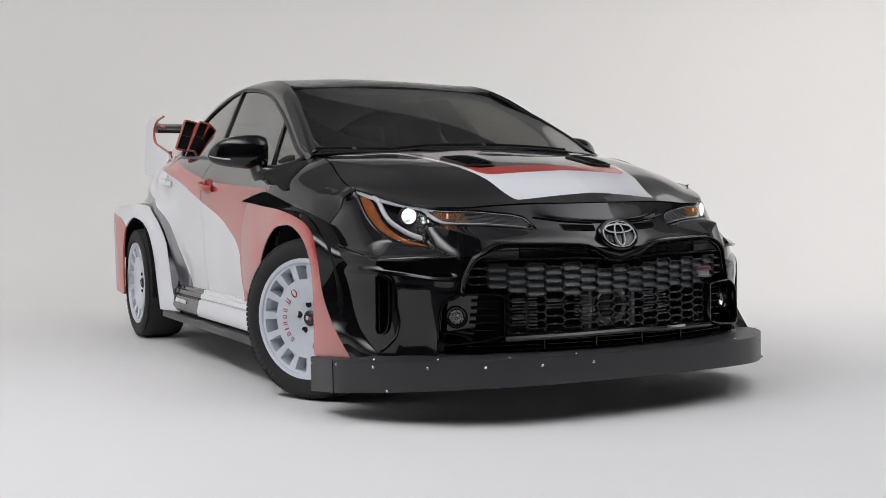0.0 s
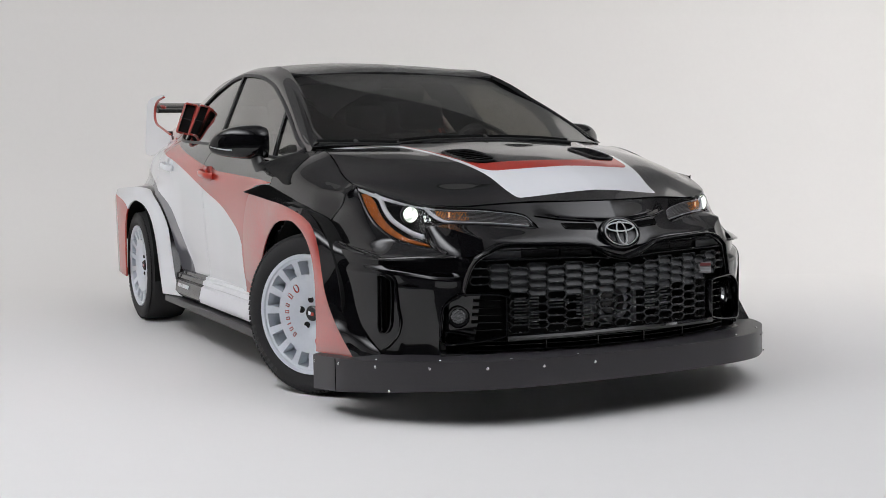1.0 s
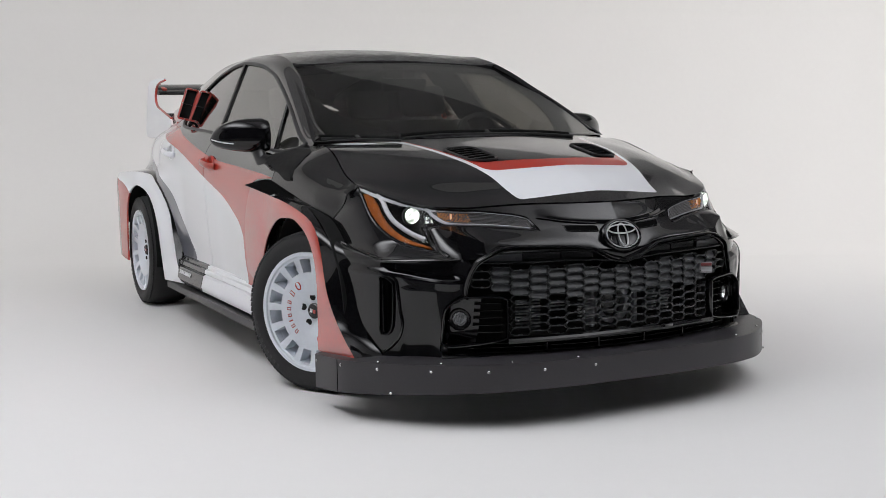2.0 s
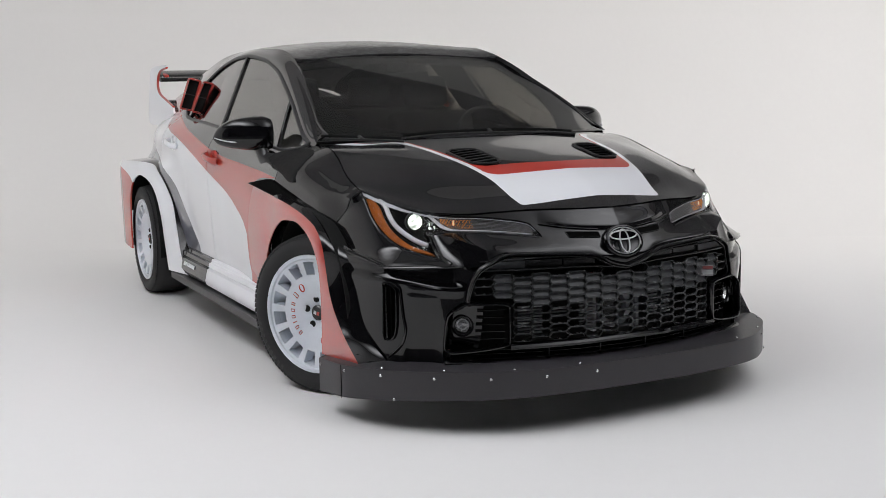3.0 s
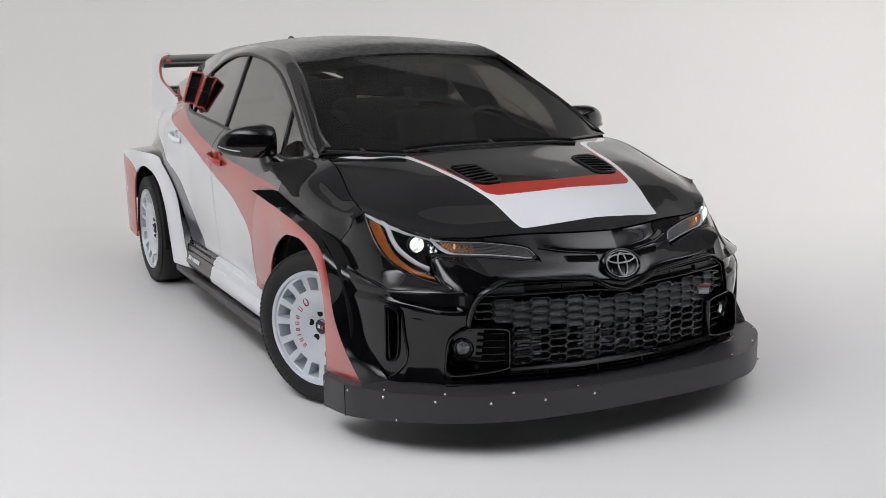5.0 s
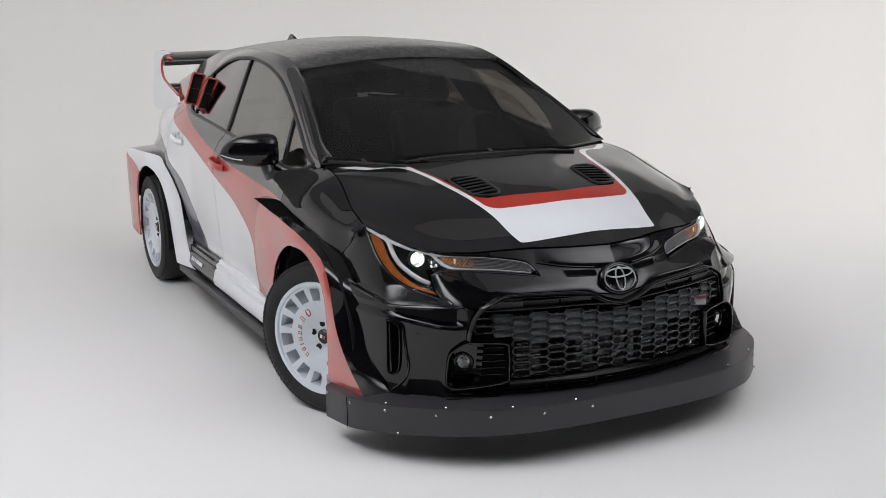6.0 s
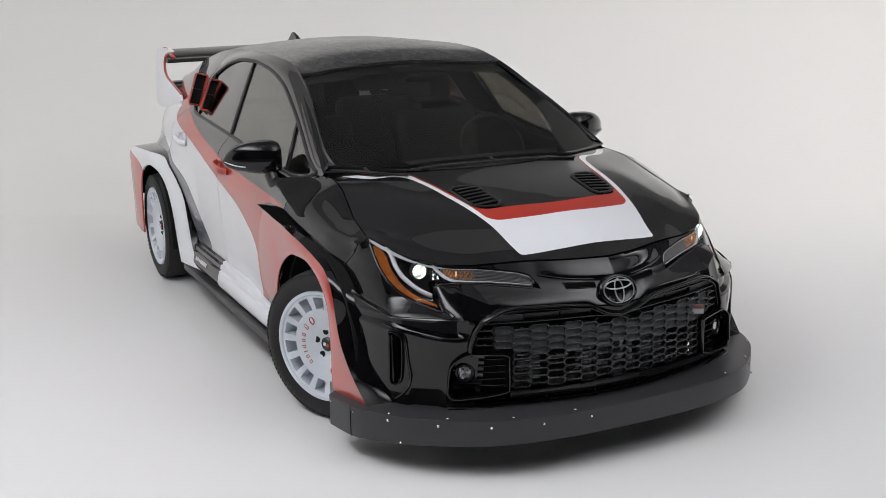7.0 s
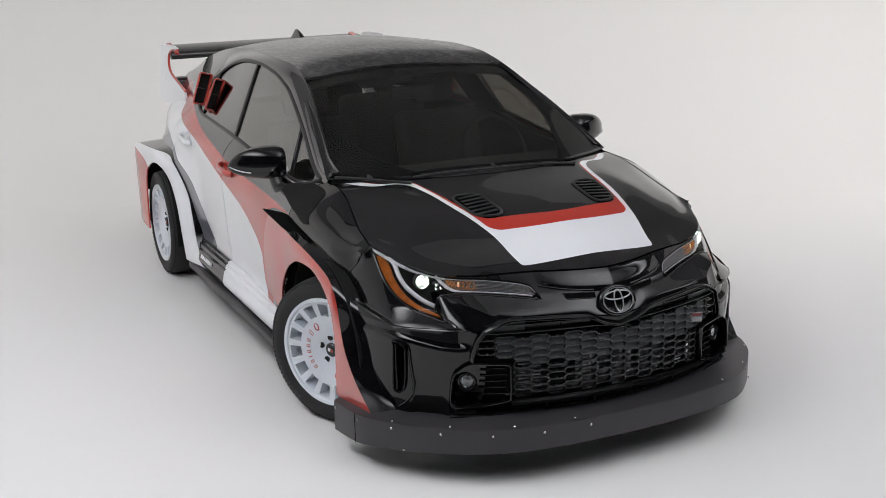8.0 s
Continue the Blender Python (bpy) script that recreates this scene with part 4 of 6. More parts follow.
# fog lamp pods
for s in (-1, 1):
    outline = [(0.447, 0.436), (0.463, 0.443), (0.52, 0.447), (0.582, 0.449), (0.628, 0.426), (0.647, 0.406), (0.655, 0.370), (0.660, 0.290), (0.640, 0.272), (0.54, 0.280), (0.470, 0.292), (0.448, 0.300), (0.446, 0.36)]
    loop = resample(outline, 60, True)
    pod = part("fog_lamp_pod", tube(on_front(s * loop[:, 0], loop[:, 1], 0.010), 0.0055, 0.016, [(1, 0.5 * s, 0)] * 60, closed=True), paint_black, car, "gloss black fog lamp pod with a round clear lamp")
    u, v = np.meshgrid(np.linspace(0.535, 0.660, 60), np.linspace(0.272, 0.450, 70), indexing="ij")
    rr = np.hypot((centres(u) - 0.590) * 1.12, centres(v) - 0.366)
    shape = (rr > 0.036) & inside(centres(u), centres(v), [tuple(q) for q in loop])
    shape &= ~((centres(u) < 0.552) & (np.abs((centres(v) - 0.335) / 0.026 % 1 - 0.5) < 0.22) & (centres(v) > 0.335))
    lower_face = 0.20 * (v - 0.366) - 0.25 * np.maximum(0, 0.315 + (0.60 - u) * 0.25 - v)
    sheet("bezel", on_front(s * u, v, np.interp(u, [0.535, 0.59, 0.63, 0.66], [-0.002, -0.026, -0.040, -0.034]) + lower_face), 0.008, paint_black, pod, keep=shape, toward=(1, 0, 0))
    c = on_front(s * 0.590, 0.366, -0.022)
    m = Matrix.Translation(Vector(c)) @ Matrix.Rotation(radians(90 + s * 30), 4, "Z")
    part("trim_ring", lathe([(0.0345, -0.02), (0.0345, 0.005), (0.0375, 0.009), (0.0405, 0.005), (0.0405, -0.02)], 40, m @ Matrix.Rotation(math.pi, 4, "Z")), paint_black, pod)
    part("lamp", lathe([(0.0, -0.002), (0.005, -0.008), (0.010, -0.011), (0.014, -0.006), (0.019, -0.009), (0.0265, -0.001), (0.0265, -0.02), (0.0, -0.02)], 9, m @ Matrix.Rotation(math.pi, 4, "Z")), fog_lens, pod, "round faceted clear fog lamp", sharp=15)
    part("lamp_rim", lathe([(0.0255, -0.008), (0.029, -0.001), (0.0345, 0.001), (0.0345, -0.02), (0.0255, -0.02)], 36, m @ Matrix.Rotation(math.pi, 4, "Z")), grille_black, pod)
    for z in (0.318, 0.344, 0.370, 0.396, 0.422):
        ys = np.linspace(0.452, 0.545, 10)
        part("fin", tube(on_front(s * ys, 0 * ys + z, -0.014), 0.010, 0.002, [(0, 0, 1)] * 10), grille_black, pod)
    u, v = np.meshgrid(np.linspace(0.44, 0.575, 8), np.linspace(0.27, 0.447, 8), indexing="ij")
    sheet("backing", on_front(s * u, v, -0.05), 0.004, matte_black, pod, toward=(1, 0, 0))

rib_mat = mat("smoked_rib", (0.15, 0.15, 0.155), 0.35)
signal_mat = mat("smoked_signal_lens", (0.085, 0.078, 0.076), 0.3, coat=0.6)

# headlights
for s in (-1, 1):
    def band(ya, yb, lo, hi, out, nu=24, nv=8):
        u, v = np.meshgrid(np.linspace(ya, yb, nu), np.linspace(0, 1, nv), indexing="ij")
        zz = lerp(lo(u), hi(u), v)
        return on_front(s * u, zz, out)

    bottom = lambda y: np.where(np.asarray(y) < GH, light_low(y), light_out(np.clip(y, GH, 0.7815)))
    lamp = sheet("headlight", band(0.285, 0.781, bottom, lambda y: light_top(y), -0.055, 70, 14), 0.004, matte_black, car, "slim swept-back headlight with a lit projector and amber edge", toward=(1, 0, 0))
    cover = sheet("lens", band(0.285, 0.781, bottom, lambda y: light_top(y), 0.0, 70, 14), 0.003, lens_glass, lamp, "clear headlight lens", toward=(1, 0, 0))
    cover.visible_shadow = False
    edge = resample([(0.775, 0.797), (0.775, 0.752), (0.769, 0.706), (0.757, 0.672), (0.735, 0.645), (0.701, 0.626), (0.654, 0.614)], 40)
    away = resample([(0.757, 0.797), (0.749, 0.765), (0.748, 0.734), (0.742, 0.703), (0.730, 0.674), (0.704, 0.644), (0.674, 0.628), (0.654, 0.620)], 40)
    A, B = on_front(s * edge[:, 0], edge[:, 1], -0.004), on_front(s * away[:, 0], away[:, 1], -0.012)
    sheet("amber_strip", np.stack([A, lerp(A, B, 0.5) + np.array([0.003, 0, 0]), B], 1), 0.006, amber, lamp, "amber side reflector", toward=(1, 0, 0))
    guide = resample([(0.742, 0.796), (0.734, 0.775), (0.732, 0.742), (0.725, 0.709), (0.703, 0.677), (0.679, 0.656), (0.653, 0.643)], 40)
    part("light_guide", tube(on_front(s * guide[:, 0], guide[:, 1], -0.018), 0.0090, 0.006, [(1, s * 0.5, 0)] * 40, sides=12), lens_grey, lamp, "pale C-shaped daytime light guide")
    tl = np.linspace(0.60, 0.778, 30)
    drop = lerp(0.006, 0.013, ease((tl - 0.66) / 0.08))
    P = np.stack([on_front(s * tl, light_top(tl) - 0.003, -0.004), on_front(s * tl, light_top(tl) - drop - 0.004, -0.008)], 1)
    sheet("upper_guide", P, 0.003, lens_grey, lamp, "pale upper light guide", toward=(1, 0, 0))
    tl = np.linspace(0.30, 0.60, 24)
    part("upper_trim", tube(on_front(s * tl, light_top(tl) - 0.005, -0.004), 0.0012, 0.0015, [(1, 0, 0)] * 24), lens_grey, lamp)
    c = Vector(on_front(s * 0.664, 0.722, -0.038))
    m = Matrix.Translation(c) @ Matrix.Rotation(radians(-90 + s * 14), 4, "Z")
    unit = part("projector", lathe([(0.0, 0.006), (0.016, 0.004), (0.026, 0.0), (0.031, -0.006), (0.0, -0.006)], 32, m), projector_glass, lamp, "round green-tinted projector lens")
    part("lit_core", lathe([(0.0, 0.012), (0.6, 0.010), (1.0, 0.004), (1.0, 0.002), (0.0, 0.002)], 24, m @ pose(s * -0.002, 0, 0.001) @ Matrix.Diagonal((0.0265, 1, 0.0285, 1))), lamp_glow, unit, "bright lit core")
    part("projector_ring", lathe([(0.032, 0.004), (0.037, 0.001), (0.037, -0.02), (0.032, -0.02)], 32, m), satin_black, lamp)
    # faceted reflector beside the projector; every third facet glows to stand for spilled light
    rnd = random.Random(7)
    for k in range(12):
        y, z = 0.632 - 0.0055 * (k % 5) + rnd.uniform(-0.002, 0.002), 0.703 + 0.011 * (k // 4) + rnd.uniform(-0.003, 0.003)
        bm = bmesh.new()
        box(bm, (0.006, 0.0045, 0.010), Matrix.Translation(Vector(on_front(s * y, z, -0.030))) @ pose(0, 0, 0, rnd.uniform(-20, 20), rnd.uniform(-25, 10), rnd.uniform(-30, 30)), 0.0008, 1)
        part("reflector_facet", bm, facet_spill_glow if k % 3 == 0 else chrome, lamp)
    for k in range(5):
        bm = bmesh.new()
        box(bm, (0.006, 0.004, 0.010 + 0.006 * (k % 2)), Matrix.Translation(Vector(on_front(s * (0.690 + 0.006 * k), 0.752 + 0.006 * k, -0.030))), 0.001, 1)
        part("facet", bm, chrome, lamp)
    sheet("turn_signal", band(0.305, 0.604, lambda y: light_low(y) + np.interp(y, [0.30, 0.57, 0.604], [0.006, 0.006, 0.034]), lambda y: light_top(y) - 0.008, -0.016, 40, 8), 0.006, signal_mat, lamp, "smoked wedge-shaped turn signal", toward=(1, 0, 0))
    bm = bmesh.new()
    for i in range(22):
        for j in range(9):
            y, f = 0.594 - i * 0.0046, (j + 0.5) / 9
            if rnd.random() < 0.02 * i:
                continue
            lo = float(light_low(y)) + float(np.interp(y, [0.57, 0.604], [0.010, 0.036]))
            z = lerp(lo, float(light_top(y)) - 0.011, f)
            box(bm, (0.0025, 0.0020, 0.0026), Matrix.Translation(Vector(on_front(s * y, z, -0.015))))
    tagged(part("signal_beads", bm, amber_bead, lamp, "fine amber reflector beads"), kind="stuff")
    bm = bmesh.new()
    box(bm, (0.004, 0.007, 0.022), Matrix.Translation(Vector(on_front(s * 0.556, 0.719, -0.013))), 0.001, 1)
    part("marker_bulb", bm, amber_glow, lamp, "small lit amber marker")
    loop = resample([(0.628, 0.749), (0.614, 0.729), (0.595, 0.709), (0.572, 0.698), (0.53, 0.695), (0.494, 0.694), (0.41, 0.689), (0.312, 0.679)], 40)
    wide = np.interp(loop[:, 0], [0.31, 0.55, 0.60], [0.0008, 0.0014, 0.0055])
    P = np.stack([on_front(s * (loop[:, 0] + wide * 0.6), loop[:, 1] - wide, -0.010), on_front(s * (loop[:, 0] - wide * 0.6), loop[:, 1] + wide, -0.012)], 1)
    sheet("signal_reflector", P, 0.004, lens_grey, lamp, "pale reflector lip round the turn signal", toward=(1, 0, 0))
    for k in range(7):
        ys = np.linspace(0.315, 0.50, 12)
        part("signal_rib", tube(on_front(s * ys, lerp(light_low(ys) + 0.008, light_top(ys) - 0.009, (k + 0.5) / 7), -0.014), 0.0011, 0.0018, [(1, 0, 0)] * 12, sides=6), rib_mat, lamp)
    rim_pts = np.vstack([resample([(0.30, 0.668), (0.412, 0.681), (0.495, 0.686), (0.575, 0.689), (0.625, 0.685), (0.642, 0.676)], 24), resample([(0.646, 0.64), (0.648, 0.602), (0.664, 0.605), (0.688, 0.613), (0.725, 0.626), (0.755, 0.657), (0.774, 0.695), (0.781, 0.743), (0.782, 0.800)], 44)])
    part("lamp_seal", tube(on_front(s * rim_pts[:, 0], rim_pts[:, 1], 0.001), 0.004, 0.004, [(1, s * 0.4, 0)] * 68), grille_black, lamp, "black rubber lamp seal")
    # hooked fin in the notch beside the lamp
    fin = resample([(0.645, 0.678), (0.645, 0.650), (0.641, 0.618), (0.636, 0.600), (0.628, 0.590)], 16)
    part("notch_fin", tube(on_front(s * fin[:, 0], fin[:, 1], 0.006), 0.008, 0.007, [(1, 0, 0)] * 16), paint_black, car, "small black fin below the headlight")

# round badge: a ring with plain crossed ovals
E_C = Vector((float(front(0, 0.645)) + 0.016, 0, 0.645))
badge_m = Matrix.Translation(E_C) @ Matrix.Rotation(radians(-90), 4, "Z") @ Matrix.Rotation(radians(23), 4, "X")
oval = Matrix.Diagonal((1.12, 1, 0.82, 1))
dish = part("badge_dish", lathe([(0.0, -0.003), (0.040, -0.001), (0.0635, 0.003), (0.066, 0.0075), (0.071, 0.007), (0.076, -0.002), (0.078, -0.03), (0.0, -0.03)], 48, badge_m @ oval), paint_black, car, "round gloss black front badge in a raised collar", sharp=60)
badge = part("badge", lathe([(0.0585, 0.002), (0.0590, 0.006), (0.0622, 0.006), (0.0628, 0.002)], 48, badge_m @ oval), badge_silver, dish, "plain silver oval badge")
for rx, rz, cz in ((0.017, 0.0435, -0.002), (0.051, 0.0165, 0.0205)):
    pts = [badge_m @ Vector((rx * math.cos(t) * 1.12, 0.006, rz * math.sin(t) + cz)) for t in np.linspace(0, 2 * math.pi, 33)[:-1]]
    part("badge_oval", tube(pts, 0.0030, 0.0022, [(0.9, 0, 0.4)] * 32, closed=True), badge_silver, badge)
# small two-tone plate on the mesh
bm = bmesh.new()
box(bm, (0.006, 0.050, 0.042), pose(float(front(0.42, 0.49)) + 0.012, 0.42, 0.490, 0, 0, -20), 0.003)
plate = part("mesh_badge", bm, badge_grey, car, "small grey and red mesh badge")
for z0, h, m_, nm in ((0.502, 0.012, dull_red, "red_bar"), (0.483, 0.016, silver, "pale_bar")):
    bm = bmesh.new()
    box(bm, (0.004, 0.042, h), pose(float(front(0.42, 0.49)) + 0.0148, 0.421, z0, 0, 0, -20), 0.001)
    part(nm, bm, m_, plate)

# slim slots either side of the badge
for s in (-1, 1):
    ys = np.linspace(0.085, 0.285, 20)
    part("nose_lip", tube(on_front(s * ys, ledge_z(ys) - 0.004, nose_out(ys, ledge_z(ys)) + 0.001), 0.003, 0.004, [(1, 0, 0)] * 20), paint_black, car, "thin lip over the slot beside the badge")
    loop = resample([(0.205, 0.684), (0.15, 0.682), (0.083, 0.677), (0.083, 0.661), (0.15, 0.664), (0.198, 0.667)], 36, True)
    slot = part("nose_slot", tube(on_front(s * loop[:, 0], loop[:, 1], nose_out(loop[:, 0], loop[:, 1]) + 0.001), 0.0018, 0.003, [(1, 0, 0)] * 36, closed=True), grille_black, car, "slim black slot beside the badge")
    # the nose isn't cut: a dead-black patch paints the slot's shade
    bm = bmesh.new()
    bm.faces.new([bm.verts.new(p) for p in on_front(s * loop[:, 0], loop[:, 1], nose_out(loop[:, 0], loop[:, 1]) + 0.002)])
    bm.faces.new([bm.verts.new(p) for p in on_front(s * loop[:, 0], loop[:, 1], -0.010)])
    part("slot_back", bm, deep_black, slot)

# front flares: red outer face, black forward return
arch_f = [(-0.49, 0.335), (-0.45, 0.45), (-0.38, 0.56), (-0.27, 0.635), (-0.13, 0.685), (0.0, 0.692), (0.11, 0.665), (0.19, 0.61), (0.235, 0.53), (0.25, 0.42), (0.25, 0.30), (0.245, 0.205)]
edge_f = [(-0.72, 0.40), (-0.71, 0.60), (-0.64, 0.786), (-0.50, 0.774), (-0.35, 0.764), (-0.18, 0.755), (-0.02, 0.735), (0.10, 0.713), (0.17, 0.690), (0.22, 0.65), (0.26, 0.585), (0.295, 0.51), (0.33, 0.44), (0.41, 0.33), (0.535, 0.213)]
flare_y = spl([-0.75, -0.64, -0.40, -0.15, 0.05, 0.25, 0.40, 0.55], [0.893, 0.914, 0.940, 0.953, 0.952, 0.945, 0.930, 0.906])
NF = 46
for s in (-1, 1):
    a, b = resample(arch_f, NF), resample(edge_f, NF)
    v = np.linspace(0, 1, 9)[None, :, None]
    G = lerp(a[:, None], b[:, None], v)
    hump = -0.016 * v[..., 0] ** 3 * ease((G[..., 1] - 0.40) / 0.22) * np.clip((G[..., 0] + 0.75) / 0.2, 0, 1)
    blend = np.clip((G[..., 0] + 0.70) / 0.46, 0, 1)
    blend = blend * blend * (3 - 2 * blend)
    Y = lerp(flank(G[..., 0], np.minimum(G[..., 1], 0.83)) + 0.006, flare_y(G[..., 0]) + hump, blend)
    Y = np.maximum(Y, flank(np.minimum(G[..., 0], 0.1), np.minimum(G[..., 1], 0.83)) + 0.006)
    flare = sheet("front_flare", np.stack([G[..., 0], s * Y, G[..., 1]], -1), 0.005, flare_red, car, "wide red bolt-on front wheel arch flare", toward=(0, s, 0))
    c0 = resample(edge_f[4:], NF)
    bl = ease((c0[:, 0] + 0.70) / 0.46)
    yo = lerp(flank(np.minimum(c0[:, 0], 0.3), np.minimum(c0[:, 1], 0.83)) + 0.004, flare_y(c0[:, 0]) - 0.016 * ease((c0[:, 1] - 0.40) / 0.22), bl)
    yo = np.maximum(yo, flank(np.minimum(c0[:, 0], 0.1), np.minimum(c0[:, 1], 0.83)) + 0.002)
    side_pts = on_flank(np.array([-0.25, -0.08, 0.08, 0.16]), np.array([0.785, 0.765, 0.738, 0.712]), 1, -0.008)
    nose_pts = on_front(np.array([0.868, 0.862, 0.856, 0.848, 0.838, 0.828, 0.806]), np.array([0.64, 0.56, 0.48, 0.40, 0.32, 0.27, 0.214]), np.array([-0.022, -0.022, -0.022, -0.022, -0.020, -0.012, 0.014]))
    c1 = resample(np.vstack([side_pts, nose_pts]), NF)
    for _ in range(6):
        c1[1:-1] = (c1[:-2] + 2 * c1[1:-1] + c1[2:]) / 4
    C0 = np.stack([c0[:, 0], yo, c0[:, 1]], -1)
    for _ in range(4):
        C0[1:-1] = (C0[:-2] + 2 * C0[1:-1] + C0[2:]) / 4
    v = np.linspace(0, 1, 12)[None, :, None]
    P = lerp(C0[:, None], c1[:, None], v) + np.sin(v * math.pi) * np.array([0.002, 0.001, 0.001])
    P -= (np.sin(v * math.pi) * ease((0.33 - P[..., 2:]) / 0.06) * ease((P[..., 2:] - 0.21) / 0.03)) * np.array([0.012, 0.006, 0.0])
    P[..., 1] *= s
    sheet("flare_return", P, 0.006, paint_black, flare, "gloss black forward face of the flare", toward=(1, s * 0.3, 0.5))
    # triangular vent behind the flare's top: a proud black patch painted for its shade
    tri = resample([(-0.735, 0.791), (-0.58, 0.812), (-0.429, 0.828), (-0.33, 0.812), (-0.227, 0.789), (-0.12, 0.765), (-0.029, 0.742), (-0.15, 0.748), (-0.30, 0.760), (-0.50, 0.776)], 40, True)
    bm = bmesh.new()
    fa = [bm.verts.new(p) for p in on_flank(tri[:, 0], tri[:, 1], s, 0.012)]
    fb = [bm.verts.new(p) for p in on_flank(tri[:, 0], tri[:, 1], s, -0.003)]
    bm.faces.new(fa)
    for k in range(40):
        bm.faces.new([fa[k], fa[(k + 1) % 40], fb[(k + 1) % 40], fb[k]])
    part("fender_vent", bm, deep_black, car, "dark triangular vent behind the front flare")
    # dark wheel housing
    q = np.linspace(-0.15, math.pi + 0.15, 30)
    for cx, wide, far, q in ((0.0, 0.41, 0.90, np.linspace(-0.15, math.pi + 0.15, 30)), (-WB, 0.405, 0.995, np.linspace(-0.15, math.pi - 0.35, 30))):
        P = np.array([[(cx + wide * math.cos(t), s * y, AXLE + wide * math.sin(t)) for y in (0.50, 0.62, 0.75, far)] for t in q])
        sheet("wheel_housing", P, 0.006, matte_black, car, "black inner wheel housing", toward=(0, 0, -1))

# rear flares
arch_r = [(-2.16, 0.20), (-2.20, 0.33), (-2.25, 0.50), (-2.34, 0.635), (-2.46, 0.695), (-2.58, 0.712), (-2.70, 0.685), (-2.79, 0.615), (-2.825, 0.52), (-2.835, 0.42), (-2.84, 0.33), (-2.84, 0.245)]
edge_r = [(-1.88, 0.205), (-2.02, 0.29), (-2.09, 0.43), (-2.16, 0.58), (-2.28, 0.71), (-2.42, 0.775), (-2.60, 0.79), (-2.80, 0.785), (-3.03, 0.770), (-3.10, 0.70), (-3.095, 0.50), (-3.08, 0.262)]
rflare_y = spl([-3.1, -2.9, -2.6, -2.35, -2.1, -1.85], [1.042, 1.036, 1.016, 0.990, 0.964, 0.940])
for s in (-1, 1):
    a, b = resample(arch_r, 56), resample(edge_r, 56)
    v = np.linspace(0, 1, 9)[None, :, None]
    G = lerp(a[:, None], b[:, None], v)
    low_body = flank(G[..., 0], np.clip(G[..., 1], 0.2, 0.9)) + 0.010
    into = ease((G[..., 0] + 2.62) / 0.25) * v[..., 0] ** 2
    Y = lerp(rflare_y(G[..., 0]) - 0.012 * v[..., 0] ** 3, np.maximum(low_body, 0.93), into)
    flare = sheet("rear_flare", np.stack([G[..., 0], s * Y, G[..., 1]], -1), 0.010, rear_flare_mat, car, "wide white rear arch flare with a red trailing end", toward=(0, s, 0))
    c0 = b[:46]
    yo = Y[:46, -1] - 0.003
    yi = flank(c0[:, 0], np.clip(c0[:, 1], 0.2, 0.9)) - 0.01
    v = np.linspace(0, 1, 5)[None]
    P = np.stack([lerp(c0[:, :1], c0[:, :1] + 0.01, v), s * lerp(yo[:, None], yi[:, None], v), lerp(c0[:, 1:], c0[:, 1:] + 0.012, v)], -1)
    sheet("flare_top", P, 0.005, paint_black, flare, "black inner step of the flare", toward=(0.2, 0, 1))
    bm = bmesh.new()
    box(bm, (0.03, 0.26, 0.045), pose(-3.12, s * 0.86, 0.25), 0.006)
    part("diffuser_strake", bm, satin_black, car, "black lower diffuser end")

# side sills and skirts
for s in (-1, 1):
    for nm, xa, xb, m_, lab in (("side_sill", -1.49, -0.44, paint_white, "white moulded side sill"), ("sill_end", -2.10, -1.495, paint_black, "gloss black rear end of the side sill with pale lettering bars")):
        x = np.linspace(xa, xb, 24)
        prof = [(0.884, 0.345), (0.899, 0.341), (0.901, 0.327), (0.914, 0.323), (0.918, 0.303), (0.911, 0.298), (0.925, 0.290), (0.932, 0.262), (0.938, 0.235), (0.932, 0.212), (0.90, 0.205)]
        P = np.array([[(xx, s * y, z) for y, z in prof] for xx in x])
        sill = sheet(nm, P, 0.01, m_, car, lab, toward=(0, s, 0))
    for k, w in enumerate((0.020, 0.022, 0.010, 0.022, 0.024, 0.022, 0.020)):
        bm = bmesh.new()
        box(bm, (w, 0.003, 0.020), pose(-1.93 + k * 0.033, s * 0.9345, 0.268, 18 * s, 0, 0))
        part("lettering_bar", bm, paint_white, sill, "pale lettering bar")
    x = np.linspace(-2.12, -0.33, 20)
    P = np.array([[(xx, s * y, z) for y, z in ((0.80, 0.203), (0.90, 0.200), (0.962, 0.198), (0.966, 0.192), (0.966, 0.165))] for xx in x])
    sheet("side_skirt", P, 0.010, satin_black, car, "flat black side skirt board", toward=(0, s, 1))

# splitter: upright band round the nose, flat top plate and bolts
band_y = [0, 0.194, 0.388, 0.576, 0.739, 0.877, 0.962, 0.978]
band_x = [1.014, 1.010, 0.989, 0.928, 0.810, 0.658, 0.485, 0.30]
line = resample([(x, -y) for x, y in zip(band_x[::-1], band_y[::-1])] + [(x, y) for x, y in zip(band_x[1:4], band_y[1:4])] + [(0.803, 0.735), (0.645, 0.864), (0.475, 0.930), (0.30, 0.938)], 110)
zt = np.interp(line[:, 0], [0.30, 0.5, 1.0], [0.204, 0.216, 0.234])
zb = np.interp(line[:, 0], [0.30, 0.6, 1.0], [0.078, 0.105, 0.140])
P = np.stack([np.stack([line[:, 0], line[:, 1], lerp(zb, zt, k)], -1) for k in np.linspace(0, 1, 4)], 1)
splitter = sheet("front_splitter", P, 0.006, splitter_mat, car, "dark grey upright splitter band bolted round the nose", toward=(1, 0, 0))
inner = line * [0.80, 0.86] + [-0.03, 0]
